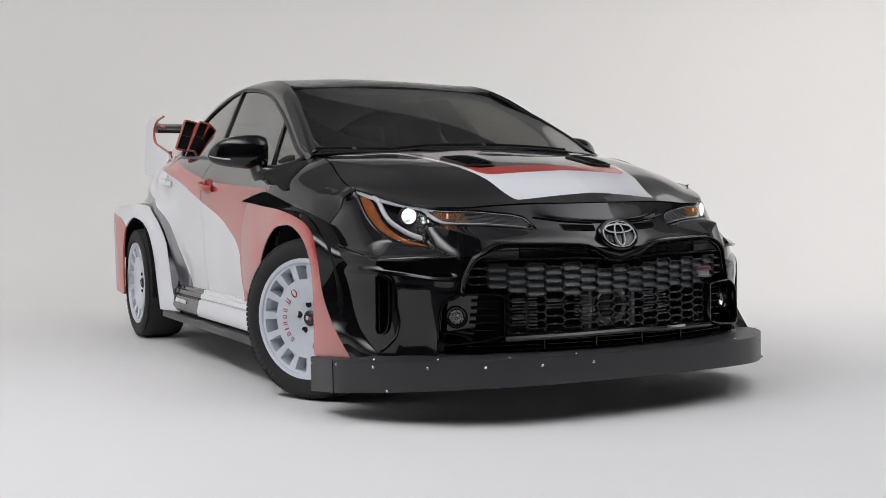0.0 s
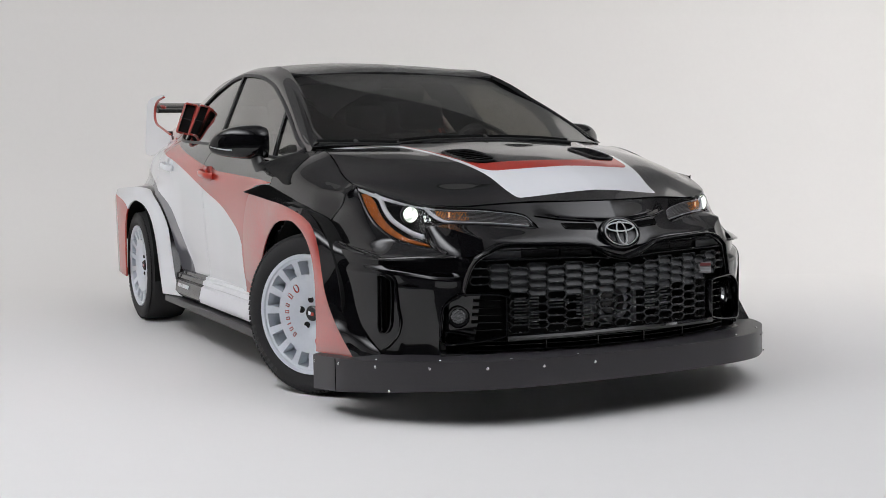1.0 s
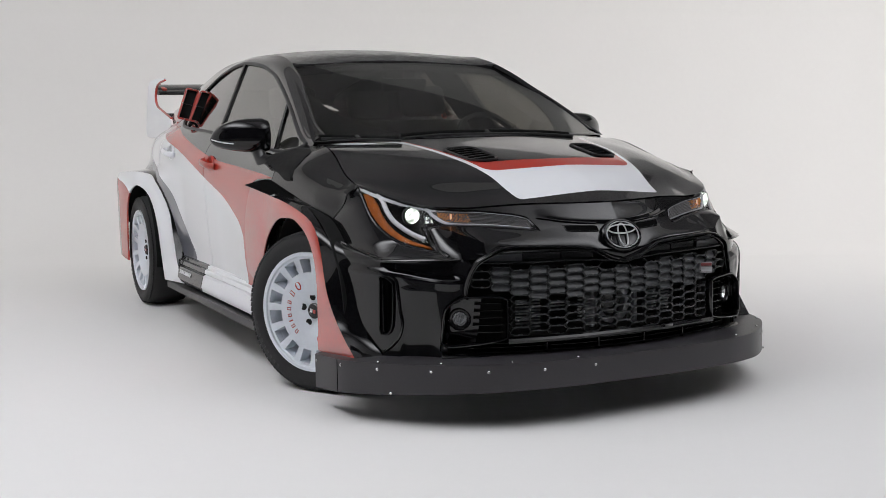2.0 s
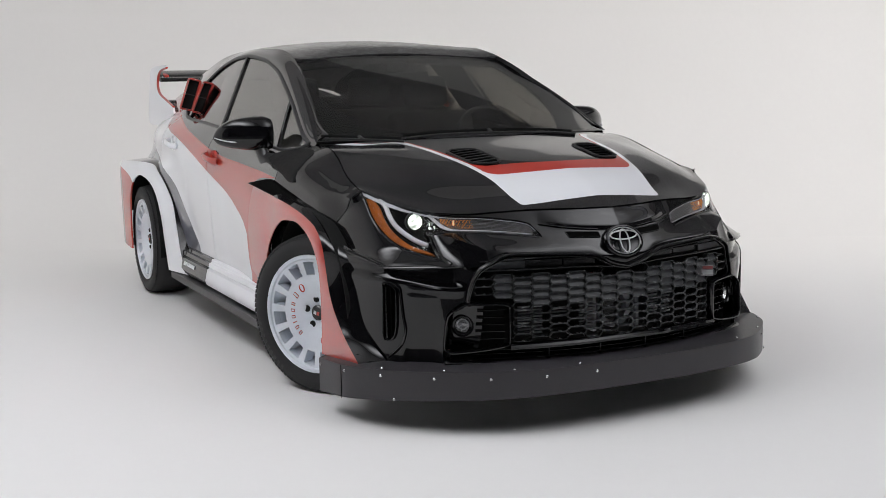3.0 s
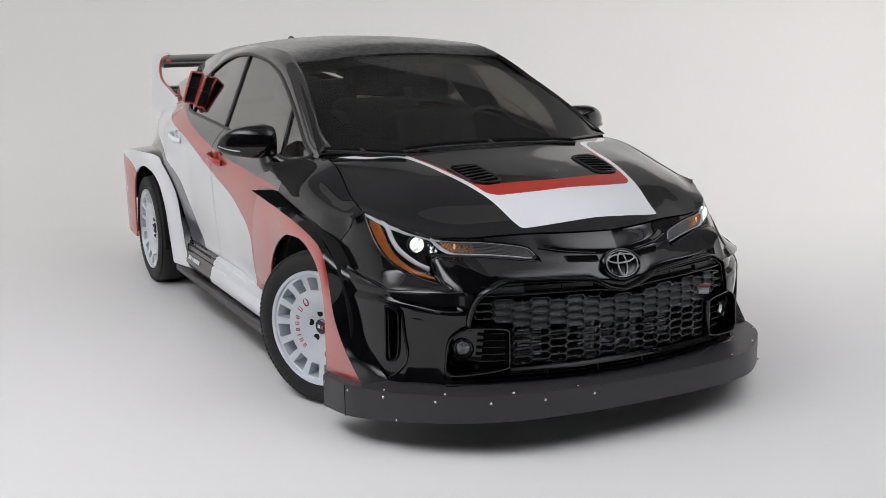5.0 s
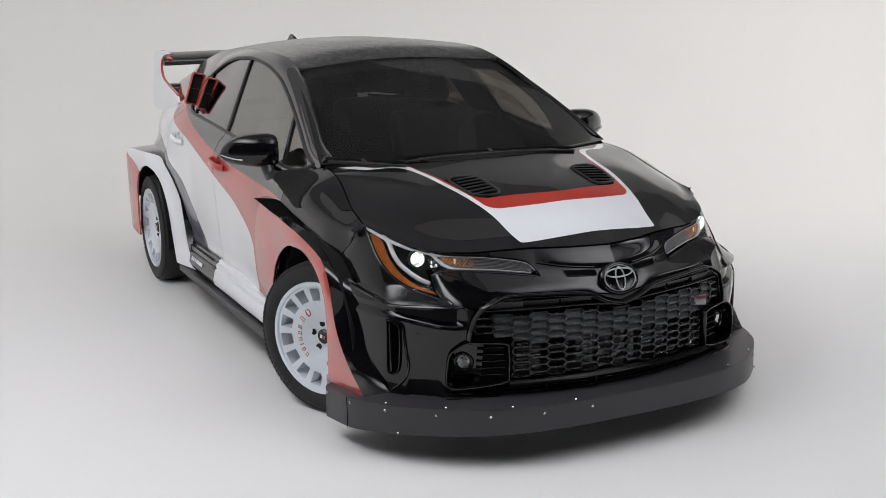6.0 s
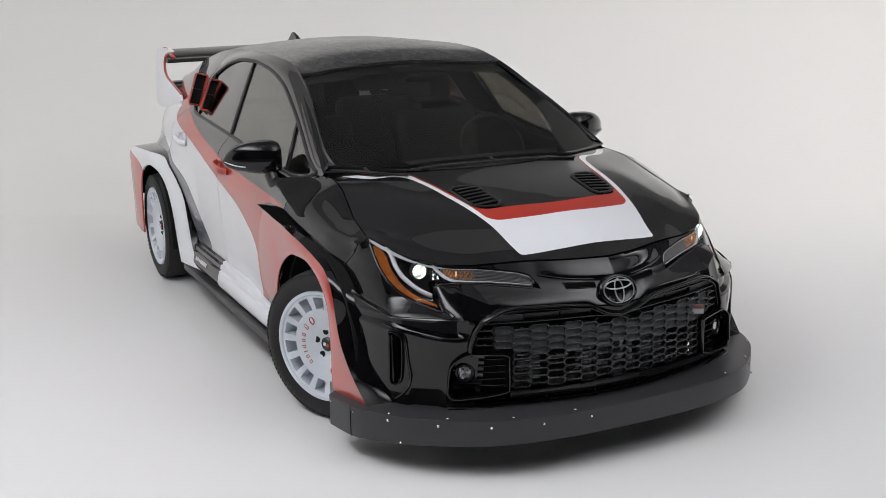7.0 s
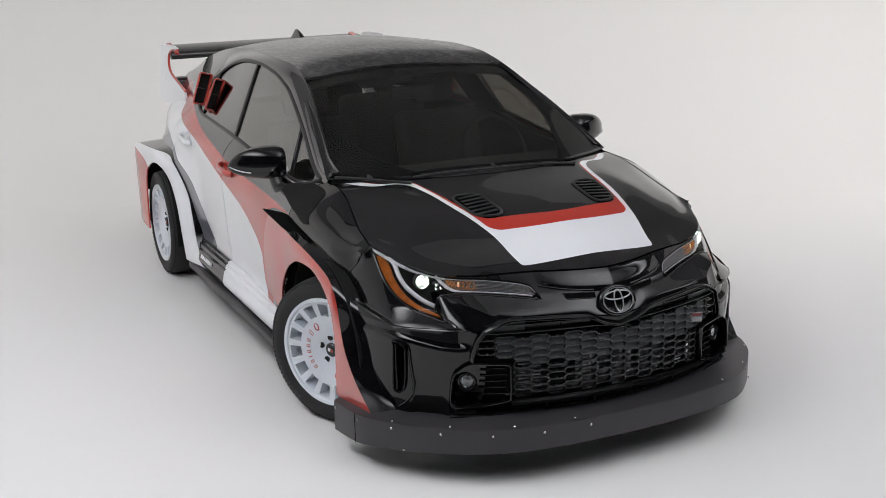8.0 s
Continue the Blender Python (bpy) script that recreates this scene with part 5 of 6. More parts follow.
P = np.stack([np.stack([lerp(line[:, 0] - 0.004, inner[:, 0], k), lerp(line[:, 1] * 0.996, inner[:, 1], k), zt + 0.001 + 0.004 * k], -1) for k in np.linspace(0, 1, 4)], 1)
sheet("top_plate", P, 0.006, splitter_mat, splitter, toward=(0, 0, 1))
bolt_mesh = None


def bolt(p, d):
    global bolt_mesh
    m = Matrix.Translation(p) @ Vector((0, 1, 0)).rotation_difference(Vector(d)).to_matrix().to_4x4()
    if bolt_mesh is None:
        ob = part("bolt", lathe([(0, 0.004), (0.003, 0.0036), (0.0055, 0.001), (0.0055, -0.002), (0, -0.002)], 12), steel, splitter, "small bright bolt")
        bolt_mesh = ob.data
    else:
        ob = new("bolt", bolt_mesh)
        ob.parent = splitter
    ob.matrix_local = m


near_band = spl(band_y, band_x)
far_band = spl(band_y[:4] + [0.735, 0.864, 0.930, 0.938], band_x[:4] + [0.803, 0.645, 0.475, 0.30])
for y in (0.004, 0.194, 0.388, 0.576, 0.739, 0.877, 0.956):
    for s in (-1, 1):
        if y < 0.01 and s < 0:
            continue
        band_at, y = (near_band, y) if s < 0 else (far_band, float(np.interp(y, [0.70, 0.739, 0.877, 0.956], [0.70, 0.735, 0.864, 0.921])))
        n = Vector((1, 0, 0)) if y < 0.01 else Vector((1, -s * float(band_at(y + 0.01) - band_at(y - 0.01)) / 0.02, 0)).normalized()
        x = float(band_at(y))
        bolt(Vector((x, s * y, np.interp(x, [0.48, 1.0], [0.197, 0.208]))) + n * 0.002, n)
for y in (0.0, 0.249, 0.49, 0.703, 0.868):
    for s in (-1, 1):
        if y == 0 and s < 0:
            continue
        band_at, y = (near_band, y) if s < 0 else (far_band, float(np.interp(y, [0.49, 0.703, 0.868], [0.49, 0.700, 0.855])))
        x = float(band_at(y)) - 0.022
        bolt(Vector((x, s * y, float(np.interp(x, [0.30, 0.5, 1.0], [0.204, 0.216, 0.234])) + 0.003)), (0, 0, 1))
bolt(Vector((0.325, -0.981, 0.185)), (0, -1, 0))

for y0 in (-0.845, 0.785):
    x0 = float((near_band if y0 < 0 else far_band)(abs(y0)))
    bolt(Vector((x0, y0, float(np.interp(x0, [0.30, 0.6, 1.0], [0.078, 0.105, 0.140])) + 0.006)) + Vector((0.7, 0.7 if y0 > 0 else -0.7, 0)) * 0.003, (0.7, 0.7 if y0 > 0 else -0.7, 0))
part("joint", tube([(0.487, -0.9625, 0.090), (0.487, -0.9625, 0.214)], 0.0016, 0.0014, [(0, -1, 0)] * 2, sides=6), deep_black, splitter, "thin joint in the band")

# wheels
def wheel(label):
    w = new("wheel")
    w.parent = car
    w["label"] = label
    half = 0.118
    prof = [(0.236, -half + 0.012), (0.250, -half + 0.002), (0.270, -half - 0.004), (0.292, -half), (0.308, -half + 0.010), (0.318, -half + 0.028), (R_TYRE, -half + 0.060), (R_TYRE, half - 0.060), (0.318, half - 0.028), (0.308, half - 0.010), (0.280, half), (0.236, half - 0.012)]
    tyre = part("tyre", lathe(prof, 96), rubber, w, "black low-profile tyre")
    bm = bmesh.new()
    for k in range(96):
        t = 2 * math.pi * k / 96
        for row, (y, ln, tw) in enumerate(((-0.092, 0.040, 12), (-0.048, 0.034, -14), (0.0, 0.036, 10), (0.048, 0.034, -14), (0.092, 0.040, 12))):
            r = R_TYRE + (-0.0060 if row in (1, 2, 3) else -0.0185)
            a = t + (row % 2) * math.pi / 96
            m = Matrix.Rotation(-a, 4, "Y") @ Matrix.Translation((r, y, 0)) @ Matrix.Rotation(radians(tw), 4, "X") @ Matrix.Rotation(radians(0 if row in (1, 2, 3) else (20 if y < 0 else -20)), 4, "Z")
            box(bm, (0.009, ln, 0.0165), m)
    tagged(part("tread", bm, rubber, tyre, "chunky rubber tread blocks"), kind="stuff")
    bm = bmesh.new()
    for k in range(9):
        a = radians(205 + k * 5.2)
        box(bm, (0.020, 0.002, 0.012), Matrix.Rotation(-a, 4, "Y") @ Matrix.Translation((0.283, -half - 0.002, 0)))
    part("sidewall_lettering", bm, satin_black, tyre, "raised plain lettering bars")
    rim = part("rim", lathe([(0.225, -half + 0.004), (0.238, -half + 0.002), (0.240, -half + 0.010), (0.232, -half + 0.022), (0.222, -0.02), (0.215, half - 0.02), (0.205, half - 0.02), (0.205, -0.02), (0.214, -half + 0.020)], 72), wheel_white, w, "white alloy rally rim with rectangular windows")
    # dished face with windows round its edge
    N, inner_r, outer_r = 15, 0.157, 0.211
    f = lambda r: np.interp(r, [0.0, 0.055, 0.075, 0.150, 0.216], [-0.070, -0.072, -0.086, -0.096, -0.108])
    rs = [0.030, 0.060, 0.078, 0.115, inner_r, 0.172, 0.192, outer_r, 0.232]
    per = 8
    ang = [2 * math.pi * (k + o) / N for k in range(N) for o in (0, 0.10, 0.26, 0.42, 0.58, 0.74, 0.84, 0.92)]
    cells = len(ang)
    bm = bmesh.new()
    grid = [[[bm.verts.new((r * math.cos(t), float(f(r)) + d, r * math.sin(t))) for t in ang] for r in rs] for d in (0, 0.052)]
    win = lambda i, k: 4 <= i <= 6 and 1 <= k % per <= 4
    for i in range(len(rs) - 1):
        for k in range(cells):
            k2 = (k + 1) % cells
            if win(i, k):
                continue
            bm.faces.new([grid[0][i][k], grid[0][i][k2], grid[0][i + 1][k2], grid[0][i + 1][k]])
            bm.faces.new([grid[1][i][k2], grid[1][i][k], grid[1][i + 1][k], grid[1][i + 1][k2]])
            for (p, q, ii, kk) in ((grid[0][i][k], grid[1][i][k], i, (k - 1) % cells), (grid[0][i][k2], grid[1][i][k2], i, k2)):
                if win(ii, kk):
                    other = (grid[0][i + 1][k], grid[1][i + 1][k]) if p is grid[0][i][k] else (grid[0][i + 1][k2], grid[1][i + 1][k2])
                    bm.faces.new([p, q, other[1], other[0]])
            for ii, jj in ((i - 1, i), (i + 1, i + 1)):
                if 0 <= ii < len(rs) - 1 and win(ii, k):
                    bm.faces.new([grid[0][jj][k], grid[1][jj][k], grid[1][jj][k2], grid[0][jj][k2]])
    part("wheel_face", bm, wheel_white, rim, "white wheel face", sharp=25)
    part("pocket_ring", lathe([(0.120, -0.048), (0.196, -0.048), (0.196, -0.040), (0.120, -0.040)], 60), wheel_white, rim)
    part("brake_disc", lathe([(0.06, -0.02), (0.165, -0.02), (0.165, 0.01), (0.06, 0.01)], 48), alloy, w, "dark steel brake disc")
    part("hub_barrel", lathe([(0.0, -0.05), (0.05, -0.05), (0.07, 0.03), (0.0, 0.03)], 24), matte_black, w)
    for k in range(5):
        t = math.pi / 2 + 2 * math.pi * k / 5 + 0.3
        part("lug_hole", lathe([(0.0, -0.089), (0.0085, -0.089), (0.0135, -0.0905), (0.0135, -0.07), (0.0, -0.07)], 16, Matrix.Translation((0.056 * math.cos(t), 0.012, 0.056 * math.sin(t)))), matte_black, rim, "dark wheel bolt recess")
    part("centre_cap", lathe([(0.0, -0.084), (0.026, -0.083), (0.031, -0.078), (0.031, -0.06), (0.0, -0.06)], 32), grille_black, rim, "black centre cap")
    for dx, m_ in ((-0.008, paint_white), (0.008, paint_red)):
        bm = bmesh.new()
        box(bm, (0.012, 0.002, 0.014), pose(dx, -0.0845, 0.0, 0, 0, 0))
        part("cap_mark", bm, m_, rim, "plain mark on the cap")
    # red lettering as plain rings and bars round the face
    def on_face(deg, r, dx=0.0, dz=0.0):
        return Matrix.Rotation(-radians(deg), 4, "Y") @ Matrix.Translation((r + dx, float(f(r)) - 0.001, dz))

    for deg in (136, 302):
        pts = [on_face(deg, 0.118) @ Vector((0.016 * math.cos(t), 0, 0.011 * math.sin(t))) for t in np.linspace(0, 2 * math.pi, 21)[:-1]]
        part("red_ring", tube(pts, 0.0030, 0.0014, [(0, -1, 0)] * 20, closed=True, sides=6), paint_red, rim, "plain red ring mark")
    for deg, h, wd in ((158, 0.028, 0.016), (324, 0.028, 0.016), (178, 0.021, 0.013), (191, 0.021, 0.013), (204, 0.021, 0.013), (215, 0.021, 0.005), (226, 0.021, 0.013), (239, 0.021, 0.013)):
        corners = [on_face(deg, 0.118) @ Vector((a * (h / 2 - 0.0018), 0, b * (wd / 2 - 0.0018))) for a, b in ((-1, -1), (1, -1), (1, 1), (-1, 1))]
        part("red_bar", tube(corners, 0.0020, 0.0012, [(0, -1, 0)] * 4, closed=True, sides=6) if wd > 0.008 else tube([on_face(deg, 0.118) @ Vector((-h / 2, 0, 0)), on_face(deg, 0.118) @ Vector((h / 2, 0, 0))], 0.0024, 0.0012, [(0, -1, 0)] * 2, sides=6), paint_red, rim, "plain red lettering bar")
    return w


wheel_r = wheel("white-rimmed rally wheel with a black tyre")
wheel_r.matrix_local = pose(-WB, -0.885, AXLE)


def copy_wheel(m):
    made = {}
    for o in (wheel_r, *wheel_r.children_recursive):
        c = o.copy()
        scene.collection.objects.link(c)
        c.parent = made.get(o.parent, o.parent)
        made[o] = c
    made[wheel_r].matrix_local = m
    return made[wheel_r]


STEER = 29
copy_wheel(pose(0.0, -0.815, AXLE, 0, 0, STEER) @ pose(0, 0, 0, 0, 12, 0))
copy_wheel(pose(0.0, 0.77, AXLE, 0, 0, 24 + 180))
far_r = copy_wheel(pose(-WB, 0.885, AXLE, 0, 0, 180))
# the rear wheels carry no red marks
for w in (wheel_r, far_r):
    for o in [c for c in w.children_recursive if c.name.startswith(("red_ring", "red_bar"))]:
        bpy.data.objects.remove(o)

# door mirrors
for s in (-1, 1):
    bm = bmesh.new()
    rings = []
    for k, f in enumerate(np.linspace(0, 1, 22)):
        y = lerp(0.812, 1.050, f) - (0.03 if s > 0 else 0)
        e = max(max(0.0, 1 - f ** 3.2) ** 0.5, 0.08) * min(1, 0.86 + 1.2 * f)
        h, d = lerp(0.082, 0.076, f) * e, lerp(0.080, 0.070, f) * e
        cz = 1.008 + 0.010 * f - 0.022 * f ** 4
        cx = -0.722 - 0.075 * f ** 2
        ring = []
        for q in np.linspace(0, 2 * math.pi, 25)[:-1]:
            c_, s_ = math.cos(q), math.sin(q)
            ex = 0.74
            flat = 1.0 if s_ > 0 else 0.94
            ring.append(bm.verts.new((cx + d * math.copysign(abs(c_) ** ex, c_), s * y, cz + flat * h * math.copysign(abs(s_) ** ex, s_))))
        rings.append(ring)
    for A, B in zip(rings, rings[1:]):
        for k in range(24):
            bm.faces.new([A[k], A[(k + 1) % 24], B[(k + 1) % 24], B[k]])
    bm.faces.new(rings[0][::-1])
    bm.faces.new(rings[-1])
    mirror = part("door_mirror", bm, paint_black, car, "gloss black door mirror housing", sharp=50)
    pts = [(x, s * y - (0.03 if s > 0 else 0), z) for x, y, z in ((-0.690, 0.975, 0.978), (-0.715, 1.005, 0.982), (-0.748, 1.028, 0.988), (-0.785, 1.045, 0.996))]
    part("indicator_strip", tube(resample(pts, 16), 0.003, 0.004, [(1, 0, 0)] * 16), lens_grey, mirror, "clear indicator strip")
    arm = np.array([(-0.715, s * 0.862, 0.965), (-0.69, s * 0.858, 0.93), (-0.655, s * 0.852, 0.897), (-0.60, s * 0.835, 0.893)])
    part("arm", tube(resample(arm, 12), 0.034, 0.024, [(0, s, 0.4)] * 12, sides=12), satin_black, mirror, "black mirror arm")
    low = spl([-0.633, -0.47, -0.305, -0.201, -0.168], [0.912, 0.887, 0.857, 0.830, 0.834])
    high = spl([-0.633, -0.52, -0.405, -0.30, -0.225, -0.185, -0.168], [0.922, 0.944, 0.958, 0.955, 0.943, 0.90, 0.840])
    u, v = np.meshgrid(np.linspace(-0.633, -0.168, 28), np.linspace(0, 1, 10), indexing="ij")
    zz = lerp(low(u), high(u), v)
    sheet("mirror_base", on_flank(u, zz, s, 0.006 + 0.009 * np.sin(math.pi * v) * np.sin(math.pi * (u + 0.64) / 0.48)), 0.012, matte_black, mirror, "black mirror base on the door", toward=(0, s, 0))

# door handles
for s in (-1, 1):
    for x0, z0, m_, lab in ((-1.385, 0.868, paint_red, "red pull door handle"), (-2.205, 0.908, paint_white, "white pull door handle")):
        xs = np.linspace(x0 - 0.10, x0 + 0.10, 12)
        lift = 0.034 * np.clip(1.15 - np.abs((xs - x0) / 0.10) ** 3, 0.1, 1)
        pts = [Vector(on_flank(x, z0 + 0.012 * (x0 - x) / 0.1, s, l)) for x, l in zip(xs, lift)]
        handle = part("door_handle", tube(pts, 0.016, 0.010, [(0, s, 0)] * 12, sides=12), m_, car, lab)
        m = Matrix.Translation(Vector(on_flank(x0 + 0.02, z0, s, 0.002))) @ Matrix.Rotation(math.pi if s > 0 else 0, 4, "Z")
        part("cup", lathe([(0.0, 0.004), (0.040, 0.004), (0.046, -0.004), (0.046, 0.01), (0.0, 0.01)], 28, m @ Matrix.Diagonal((1.0, 1, 0.9, 1))), m_, handle)

# window scoops on the rear side glass
for s in (-1, 1):
    for x0, zl, zh, out, tip, wide, lab in ((-2.33, 1.085, 1.265, -0.006, 0.045, 0.070, "red-rimmed window scoop with black mesh"), (-2.15, 1.072, 1.245, -0.026, 0.024, 0.056, "red-rimmed window scoop with black mesh")):
        lo, hi = Vector(on_flank(x0, zl, 1)), Vector(on_flank(x0, zh, 1))
        up = (hi - lo).normalized()
        outw = Vector((-0.15, 1, 0.25)).normalized()
        fwd = Vector((1, 0, 0))

        def at(a, b, d):
            p = lo + Vector((0, out, 0)) + outw * (a * wide) + up * (b * (zh - zl) * 1.12) + fwd * d
            return Vector((p.x + 0.05 * (1 - b), s * (p.y + tip * b), p.z))

        loop = []
        for (a, b), q0 in (((0.88, 0.07), -90), ((0.88, 0.93), 0), ((0.12, 0.93), 90), ((0.12, 0.07), 180)):
            for q in np.linspace(q0, q0 + 90, 5):
                loop.append((a + 0.12 * math.cos(radians(q)), b + 0.07 * math.sin(radians(q))))
        scoop = part("window_scoop", tube([at(a, b, 0.02) for a, b in loop], 0.006, 0.010, [(1, 0, 0)] * 20, closed=True), paint_red, car, lab)
        bm = bmesh.new()
        rows = [[bm.verts.new(at(lerp(a, 0.6, 0.2 * f), b, -0.025 * f + 0.01)) for a, b in loop] for f in (0, 0.3, 0.6, 1.0)]
        for A, B in zip(rows, rows[1:]):
            for k in range(20):
                bm.faces.new([A[k], A[(k + 1) % 20], B[(k + 1) % 20], B[k]])
        bm.faces.new(rows[-1])
        part("duct", bm, paint_red, scoop)
        bm = bmesh.new()
        va = [bm.verts.new(at(a, b, -0.002)) for a, b in loop]
        bm.faces.new(va)
        part("mesh_back", bm, matte_black, scoop, "black mesh insert")
        part("cross_bar", tube([at(0.05, 0.5, 0.004), at(0.95, 0.5, 0.004)], 0.0025, 0.0025, [(1, 0, 0)] * 2, sides=6), satin_black, scoop)
        for a, b in ((0.0, 0.5), (1.0, 0.5), (0.5, 1.0), (0.5, 0.0), (0.0, 0.06), (1, 0.94)):
            part("rivet", lathe([(0, 0.004), (0.004, 0.002), (0.004, -0.003), (0, -0.003)], 8, Matrix.Translation(at(a, b, 0.031)) @ Matrix.Rotation(radians(-90), 4, "Z")), steel, scoop)

# rear wing
wing = new("rear_wing")
wing.parent = car
wing["label"] = "tall black two-blade rear wing with white and red end plates"
for nm, x0, z0, chord, half, tilt in (("upper_blade", -3.42, 1.30, 0.30, 0.70, 12), ("lower_blade", -3.30, 1.115, 0.20, 0.735, 8)):
    prof = []
    for k in range(20):
        t = 2 * math.pi * k / 20
        prof.append((chord / 2 * math.cos(t), 0.020 * math.sin(t) * (1 + 0.6 * math.cos(t)) - 0.01 * math.cos(t) ** 2))
    ca, sa = math.cos(radians(tilt)), math.sin(radians(tilt))
    part(nm, prism(prof, -half, half, lambda u, v, d: (x0 + u * ca + v * sa, d, z0 - u * sa * 1.0 + v * ca)), grille_black, wing, "black wing blade")
for s in (-1, 1):
    hole = [(-3.03, 1.338), (-3.17, 1.326), (-3.24, 1.303), (-3.265, 1.265), (-3.25, 1.22), (-3.19, 1.18), (-3.04, 1.147), (-2.80, 1.10)]
    outer = [(-3.47, 1.312), (-3.43, 1.338), (-3.33, 1.350), (-3.10, 1.356), (-3.02, 1.347)] + hole + [(-2.76, 1.06), (-2.95, 0.99), (-3.30, 0.975), (-3.40, 0.985), (-3.45, 1.04)]
    lean_y = lambda z: 0.76 - 0.10 * (z - 1.0)
    white_plate = part("end_plate", prism(outer, 0.0, 0.012, lambda u, v, d: (u, s * (lean_y(v) - d), v)), paint_white, wing, "white wing end plate")
    line = resample(hole, 40)
    for _ in range(3):
        line[1:-1] = (line[:-2] + 2 * line[1:-1] + line[2:]) / 4
    part("red_edge", tube([(x + 0.006, s * (lean_y(z) - 0.006), z) for x, z in line], 0.0065, 0.008, [(0, s, 0)] * 40), paint_red, white_plate, "red inner edge of the end plate")
    bm = bmesh.new()
    box(bm, (0.24, 0.035, 0.030), pose(-3.41, s * 0.66, 1.303, 0, 12, 0), 0.008)
    part("blade_end", bm, paint_red, wing, "red end of the wing blade")

# roof antenna fin
prof = [(-2.86, 1.355), (-2.845, 1.395), (-2.80, 1.44), (-2.765, 1.446), (-2.72, 1.425), (-2.66, 1.385), (-2.62, 1.378)]
bm = bmesh.new()
L_ = [bm.verts.new((x, -0.004 - 0.02 * (1.45 - z) / 0.09, z)) for x, z in prof]
R_ = [bm.verts.new((x, 0.004 + 0.02 * (1.45 - z) / 0.09, z)) for x, z in prof]
bm.faces.new(L_), bm.faces.new(R_[::-1])
for k in range(len(prof)):
    k2 = (k + 1) % len(prof)
    bm.faces.new([L_[k2], L_[k], R_[k], R_[k2]])
bmesh.ops.bevel(bm, geom=list(bm.edges), offset=0.003, segments=2, affect="EDGES")
part("antenna_fin", bm, paint_black, car, "black shark-fin roof antenna")

# hood vents with louvres
for s in (-1, 1):
    loop = [(0.145, 0.33), (0.155, 0.27), (0.18, 0.235), (0.355, 0.222), (0.385, 0.245), (0.372, 0.30), (0.345, 0.335), (0.17, 0.355)]


    def hood_pt(x, y, up=0.0):
        u_ = y / 0.76
        x0, x1 = -0.02 - 0.27 * u_ ** 2, float(front(abs(u_) * 0.785, hood_z(abs(u_) * 0.785)))
        p = hood_at(np.array(u_), np.array((x - x0) / (x1 - x0)))
        return Vector((x, y, float(p[2]) + up))


    lp = resample(loop, 40, True)
    vent = part("hood_vent", tube([hood_pt(x, s * y, 0.003) for x, y in lp], 0.007, 0.005, [(0, 0, 1)] * 40, closed=True), satin_black, car, "black louvred hood vent")
    # black patch laid on the uncut hood as the shade below the louvres
    bm = bmesh.new()
    bm.faces.new([bm.verts.new(hood_pt(x, s * y, 0.0025)) for x, y in lp])
    bm.faces.new([bm.verts.new(hood_pt(x, s * y, -0.006)) for x, y in lp])
    part("vent_floor", bm, deep_black, vent)
    for k in range(6):
        x = 0.17 + 0.033 * k
        ya, yb = 0.238, 0.336
        A = [hood_pt(x, s * lerp(ya, yb, f), 0.004) for f in (0, 0.5, 1)]
        B = [hood_pt(x + 0.026, s * lerp(ya, yb, f), 0.010) for f in (0, 0.5, 1)]
        sheet("louvre", np.array([A, B]), 0.003, satin_black, vent, toward=(0, 0, 1))

# cowl and wipers
v, u = np.meshgrid(np.linspace(0, 1, 4), np.linspace(-1, 1, 33), indexing="ij")
P = np.stack([lerp(-0.010, -0.075, v) - 0.275 * u ** 2, u * 0.708, lerp(0.975, 0.985, v) - 0.012 * u ** 2], -1)
sheet("cowl", P, 0.01, matte_black, car, "black plastic cowl below the windscreen", toward=(0, 0, 1))
for pts in ([(-0.055, 0.40, 0.998), (-0.055, 0.25, 1.010), (-0.06, 0.0, 1.018), (-0.08, -0.22, 1.018), (-0.12, -0.40, 1.006)],
            [(-0.05, -0.44, 0.998), (-0.14, -0.55, 1.004), (-0.22, -0.63, 1.008), (-0.28, -0.71, 1.010)]):
    r = resample(pts, 24) + np.array([-0.01, 0, -0.012])
    wiper = part("wiper", tube(r, 0.007, 0.006, [(0, 0, 1)] * 24), satin_black, car, "black wiper arm and blade")
    part("wiper_blade", tube(r + np.array([-0.030, 0, 0.012]), 0.003, 0.006, [(0, 0, 1)] * 24), matte_black, wiper)
    part("wiper_clip", tube([r[12] + np.array([0, 0, 0.004]), r[12] + np.array([-0.03, 0, 0.014])], 0.009, 0.006, [(0, 0, 1)] * 2), satin_black, wiper)

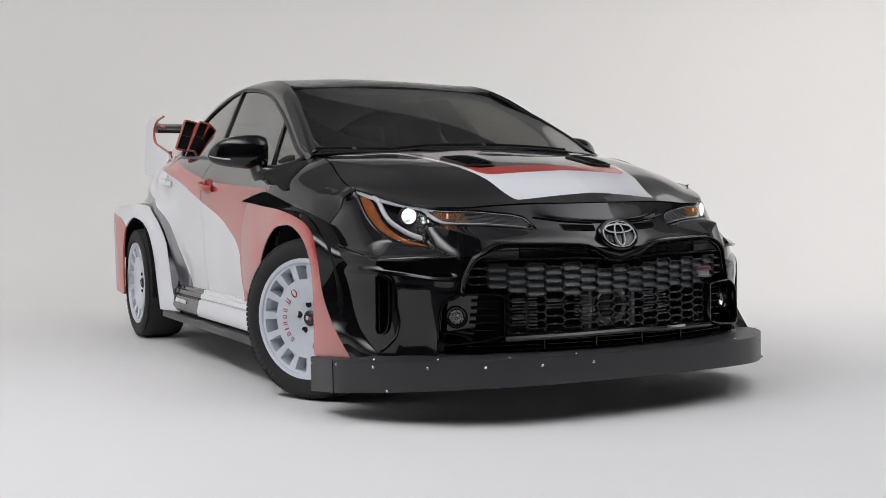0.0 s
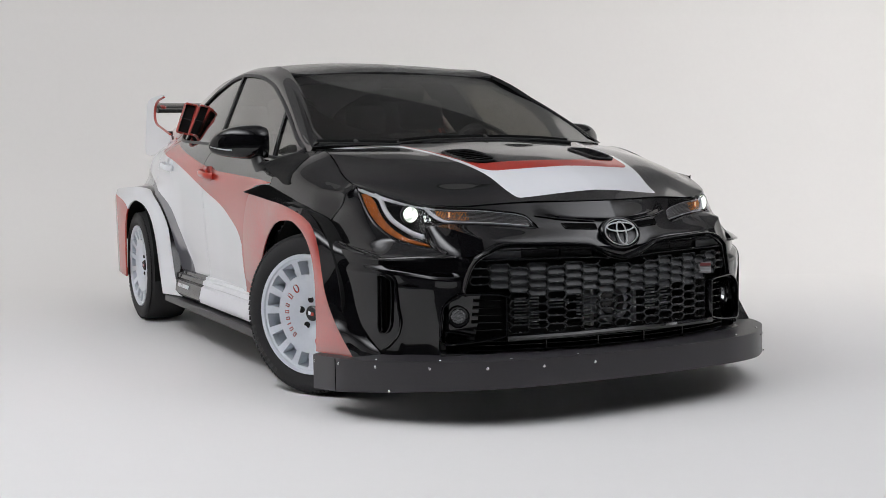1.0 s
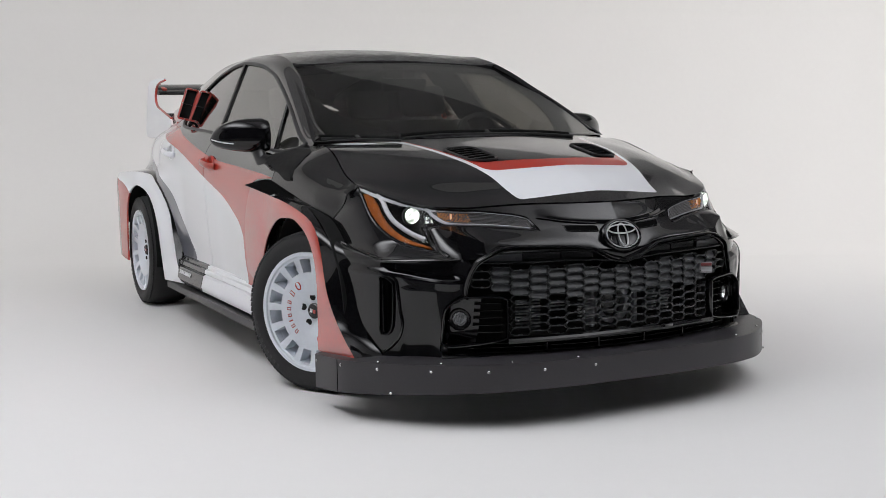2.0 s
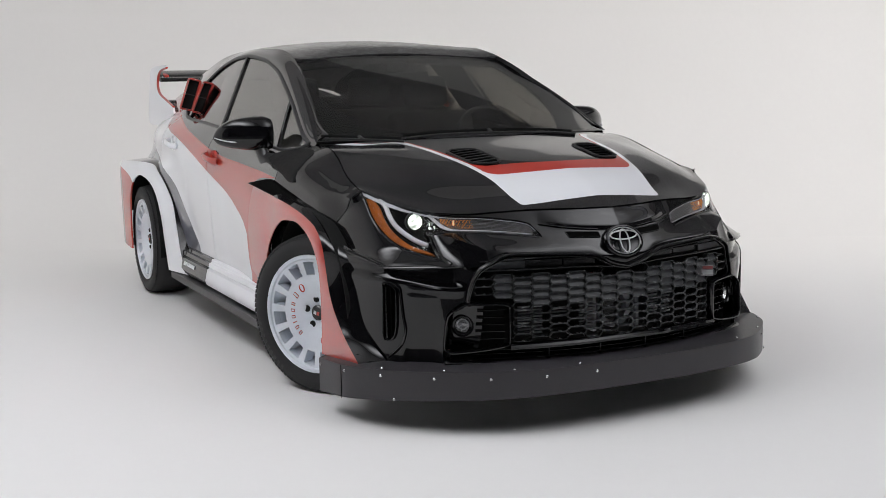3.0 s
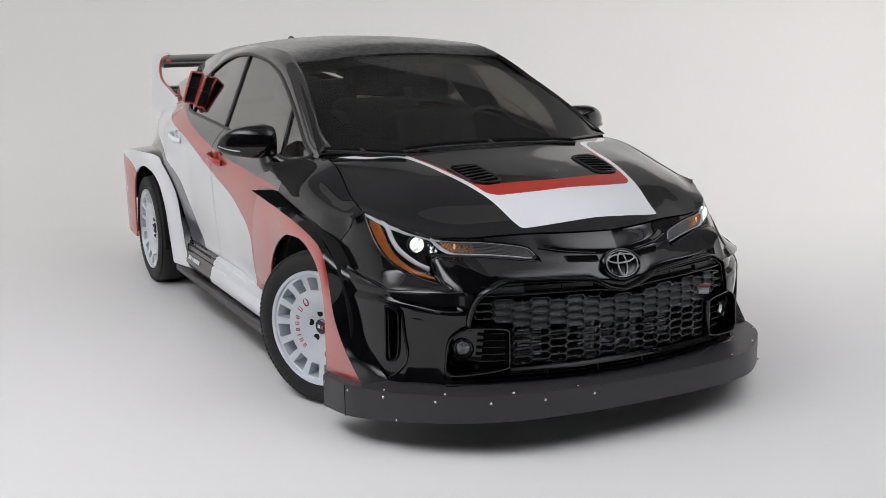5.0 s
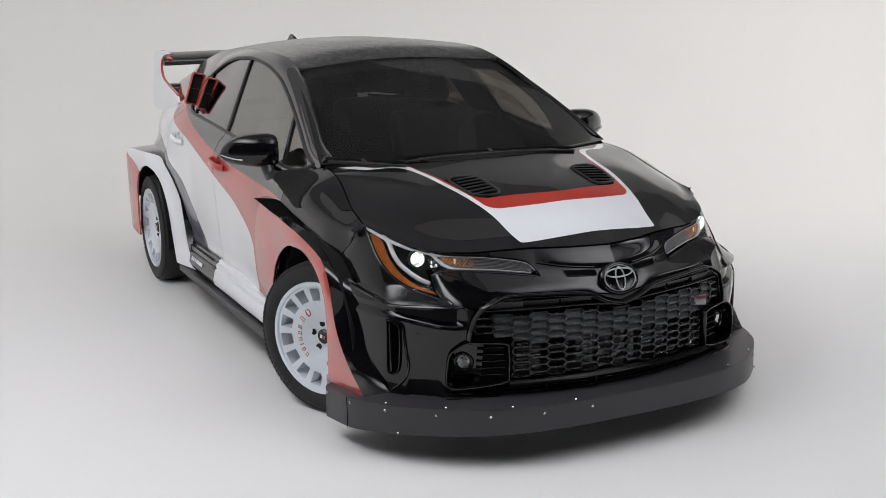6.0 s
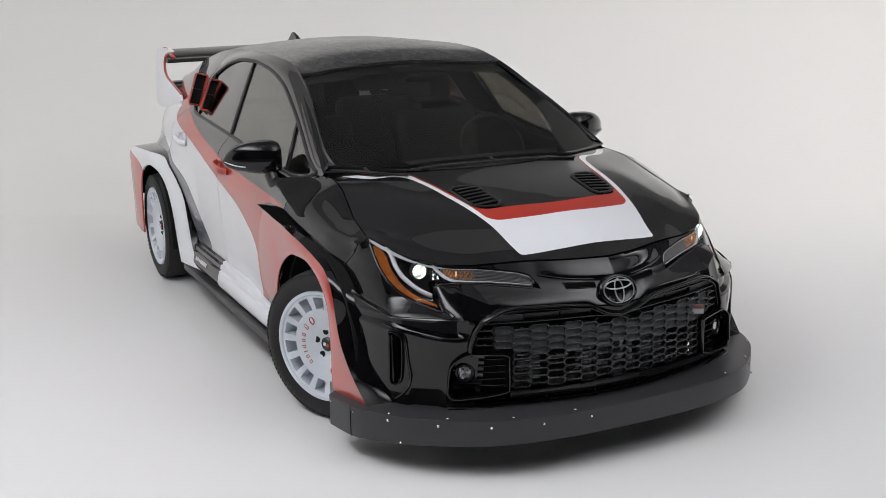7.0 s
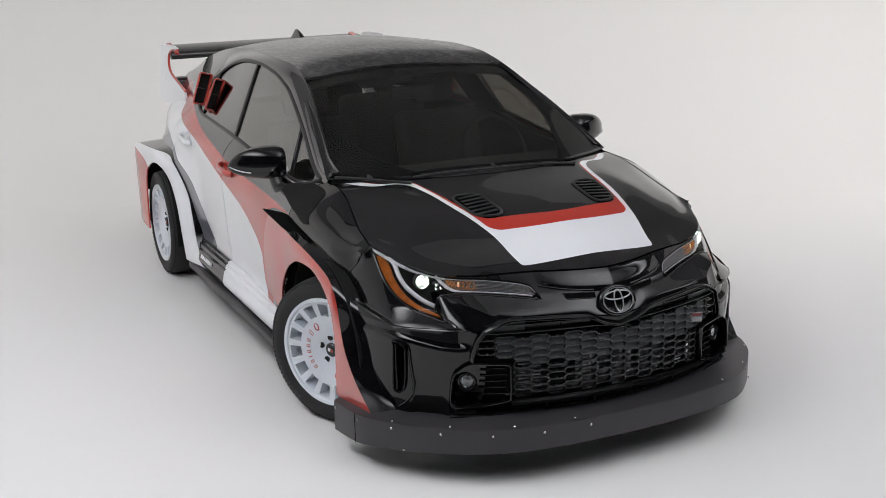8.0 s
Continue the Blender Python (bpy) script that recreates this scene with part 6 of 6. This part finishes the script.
# cabin: dashboard, wheel, seats, lining
v, u = np.meshgrid(np.linspace(0, 1, 8), np.linspace(-1, 1, 13), indexing="ij")
P = np.stack([lerp(-0.12, -0.72, v) - 0.22 * u ** 2 * (1 - v), u * lerp(0.66, 0.70, v), 0.955 - 0.03 * v ** 3 - 0.012 * u ** 2], -1)
sheet("dashboard", P, 0.05, cabin, car, "black dashboard top", toward=(0, 0, 1))
bm = bmesh.new()
box(bm, (2.4, 1.4, 0.02), pose(-1.7, 0, 0.35))
part("cabin_floor", bm, cabin, car)
for y, z in ((-0.38, 0.0), (0.38, 0.0)):
    for x0, wide in ((-1.35, 0.50), (-2.15, 0.56)):
        seat = new("seat")
        seat.parent = car
        seat["label"] = "black cabin seat with headrest"
        bm = bmesh.new()
        box(bm, (0.14, wide, 0.58), pose(x0 - 0.12, y, 0.78, 0, -14, 0), 0.05, 3)
        part("backrest", bm, cabin, seat)
        bm = bmesh.new()
        box(bm, (0.50, wide, 0.16), pose(x0 + 0.16, y, 0.50, 0, -6, 0), 0.05, 3)
        part("cushion", bm, cabin, seat)
        bm = bmesh.new()
        box(bm, (0.09, 0.26, 0.17), pose(x0 - 0.24, y, 1.17, 0, -10, 0), 0.04, 3)
        part("headrest", bm, cabin, seat)
m = pose(-0.82, 0.38, 0.93, 0, 0, 90) @ pose(0, 0, 0, -25, 0, 0)
part("steering_wheel", lathe([(0.168, -0.014), (0.182, -0.016), (0.190, 0), (0.182, 0.016), (0.168, 0.014)], 40, m), cabin, car, "black steering wheel")
bm = bmesh.new()
box(bm, (0.05, 0.11, 0.07), pose(-1.13, 0.0, 1.315), 0.015)
part("mirror_camera_pod", bm, cabin, car, "black sensor pod behind the windscreen")
bm = bmesh.new()
box(bm, (0.025, 0.24, 0.065), pose(-1.0, 0.0, 1.245, 0, 10, 0), 0.01)
part("rear_view_mirror", bm, cabin, car, "black interior mirror")
x, z = panel(-3.2, -0.4, 0.36, lambda q: top_z(q) - 0.03, 20, 8)
for s in (-1, 1):
    sheet("door_lining", on_flank(x, z, s, -0.06), 0.01, cabin, car, toward=(0, -s, 0), keep=arch_keep(x, z, 0.42))
bm = bmesh.new()
box(bm, (3.2, 1.5, 0.02), pose(-1.55, 0, 0.24))
part("underbody", bm, matte_black, car, "flat black underbody")
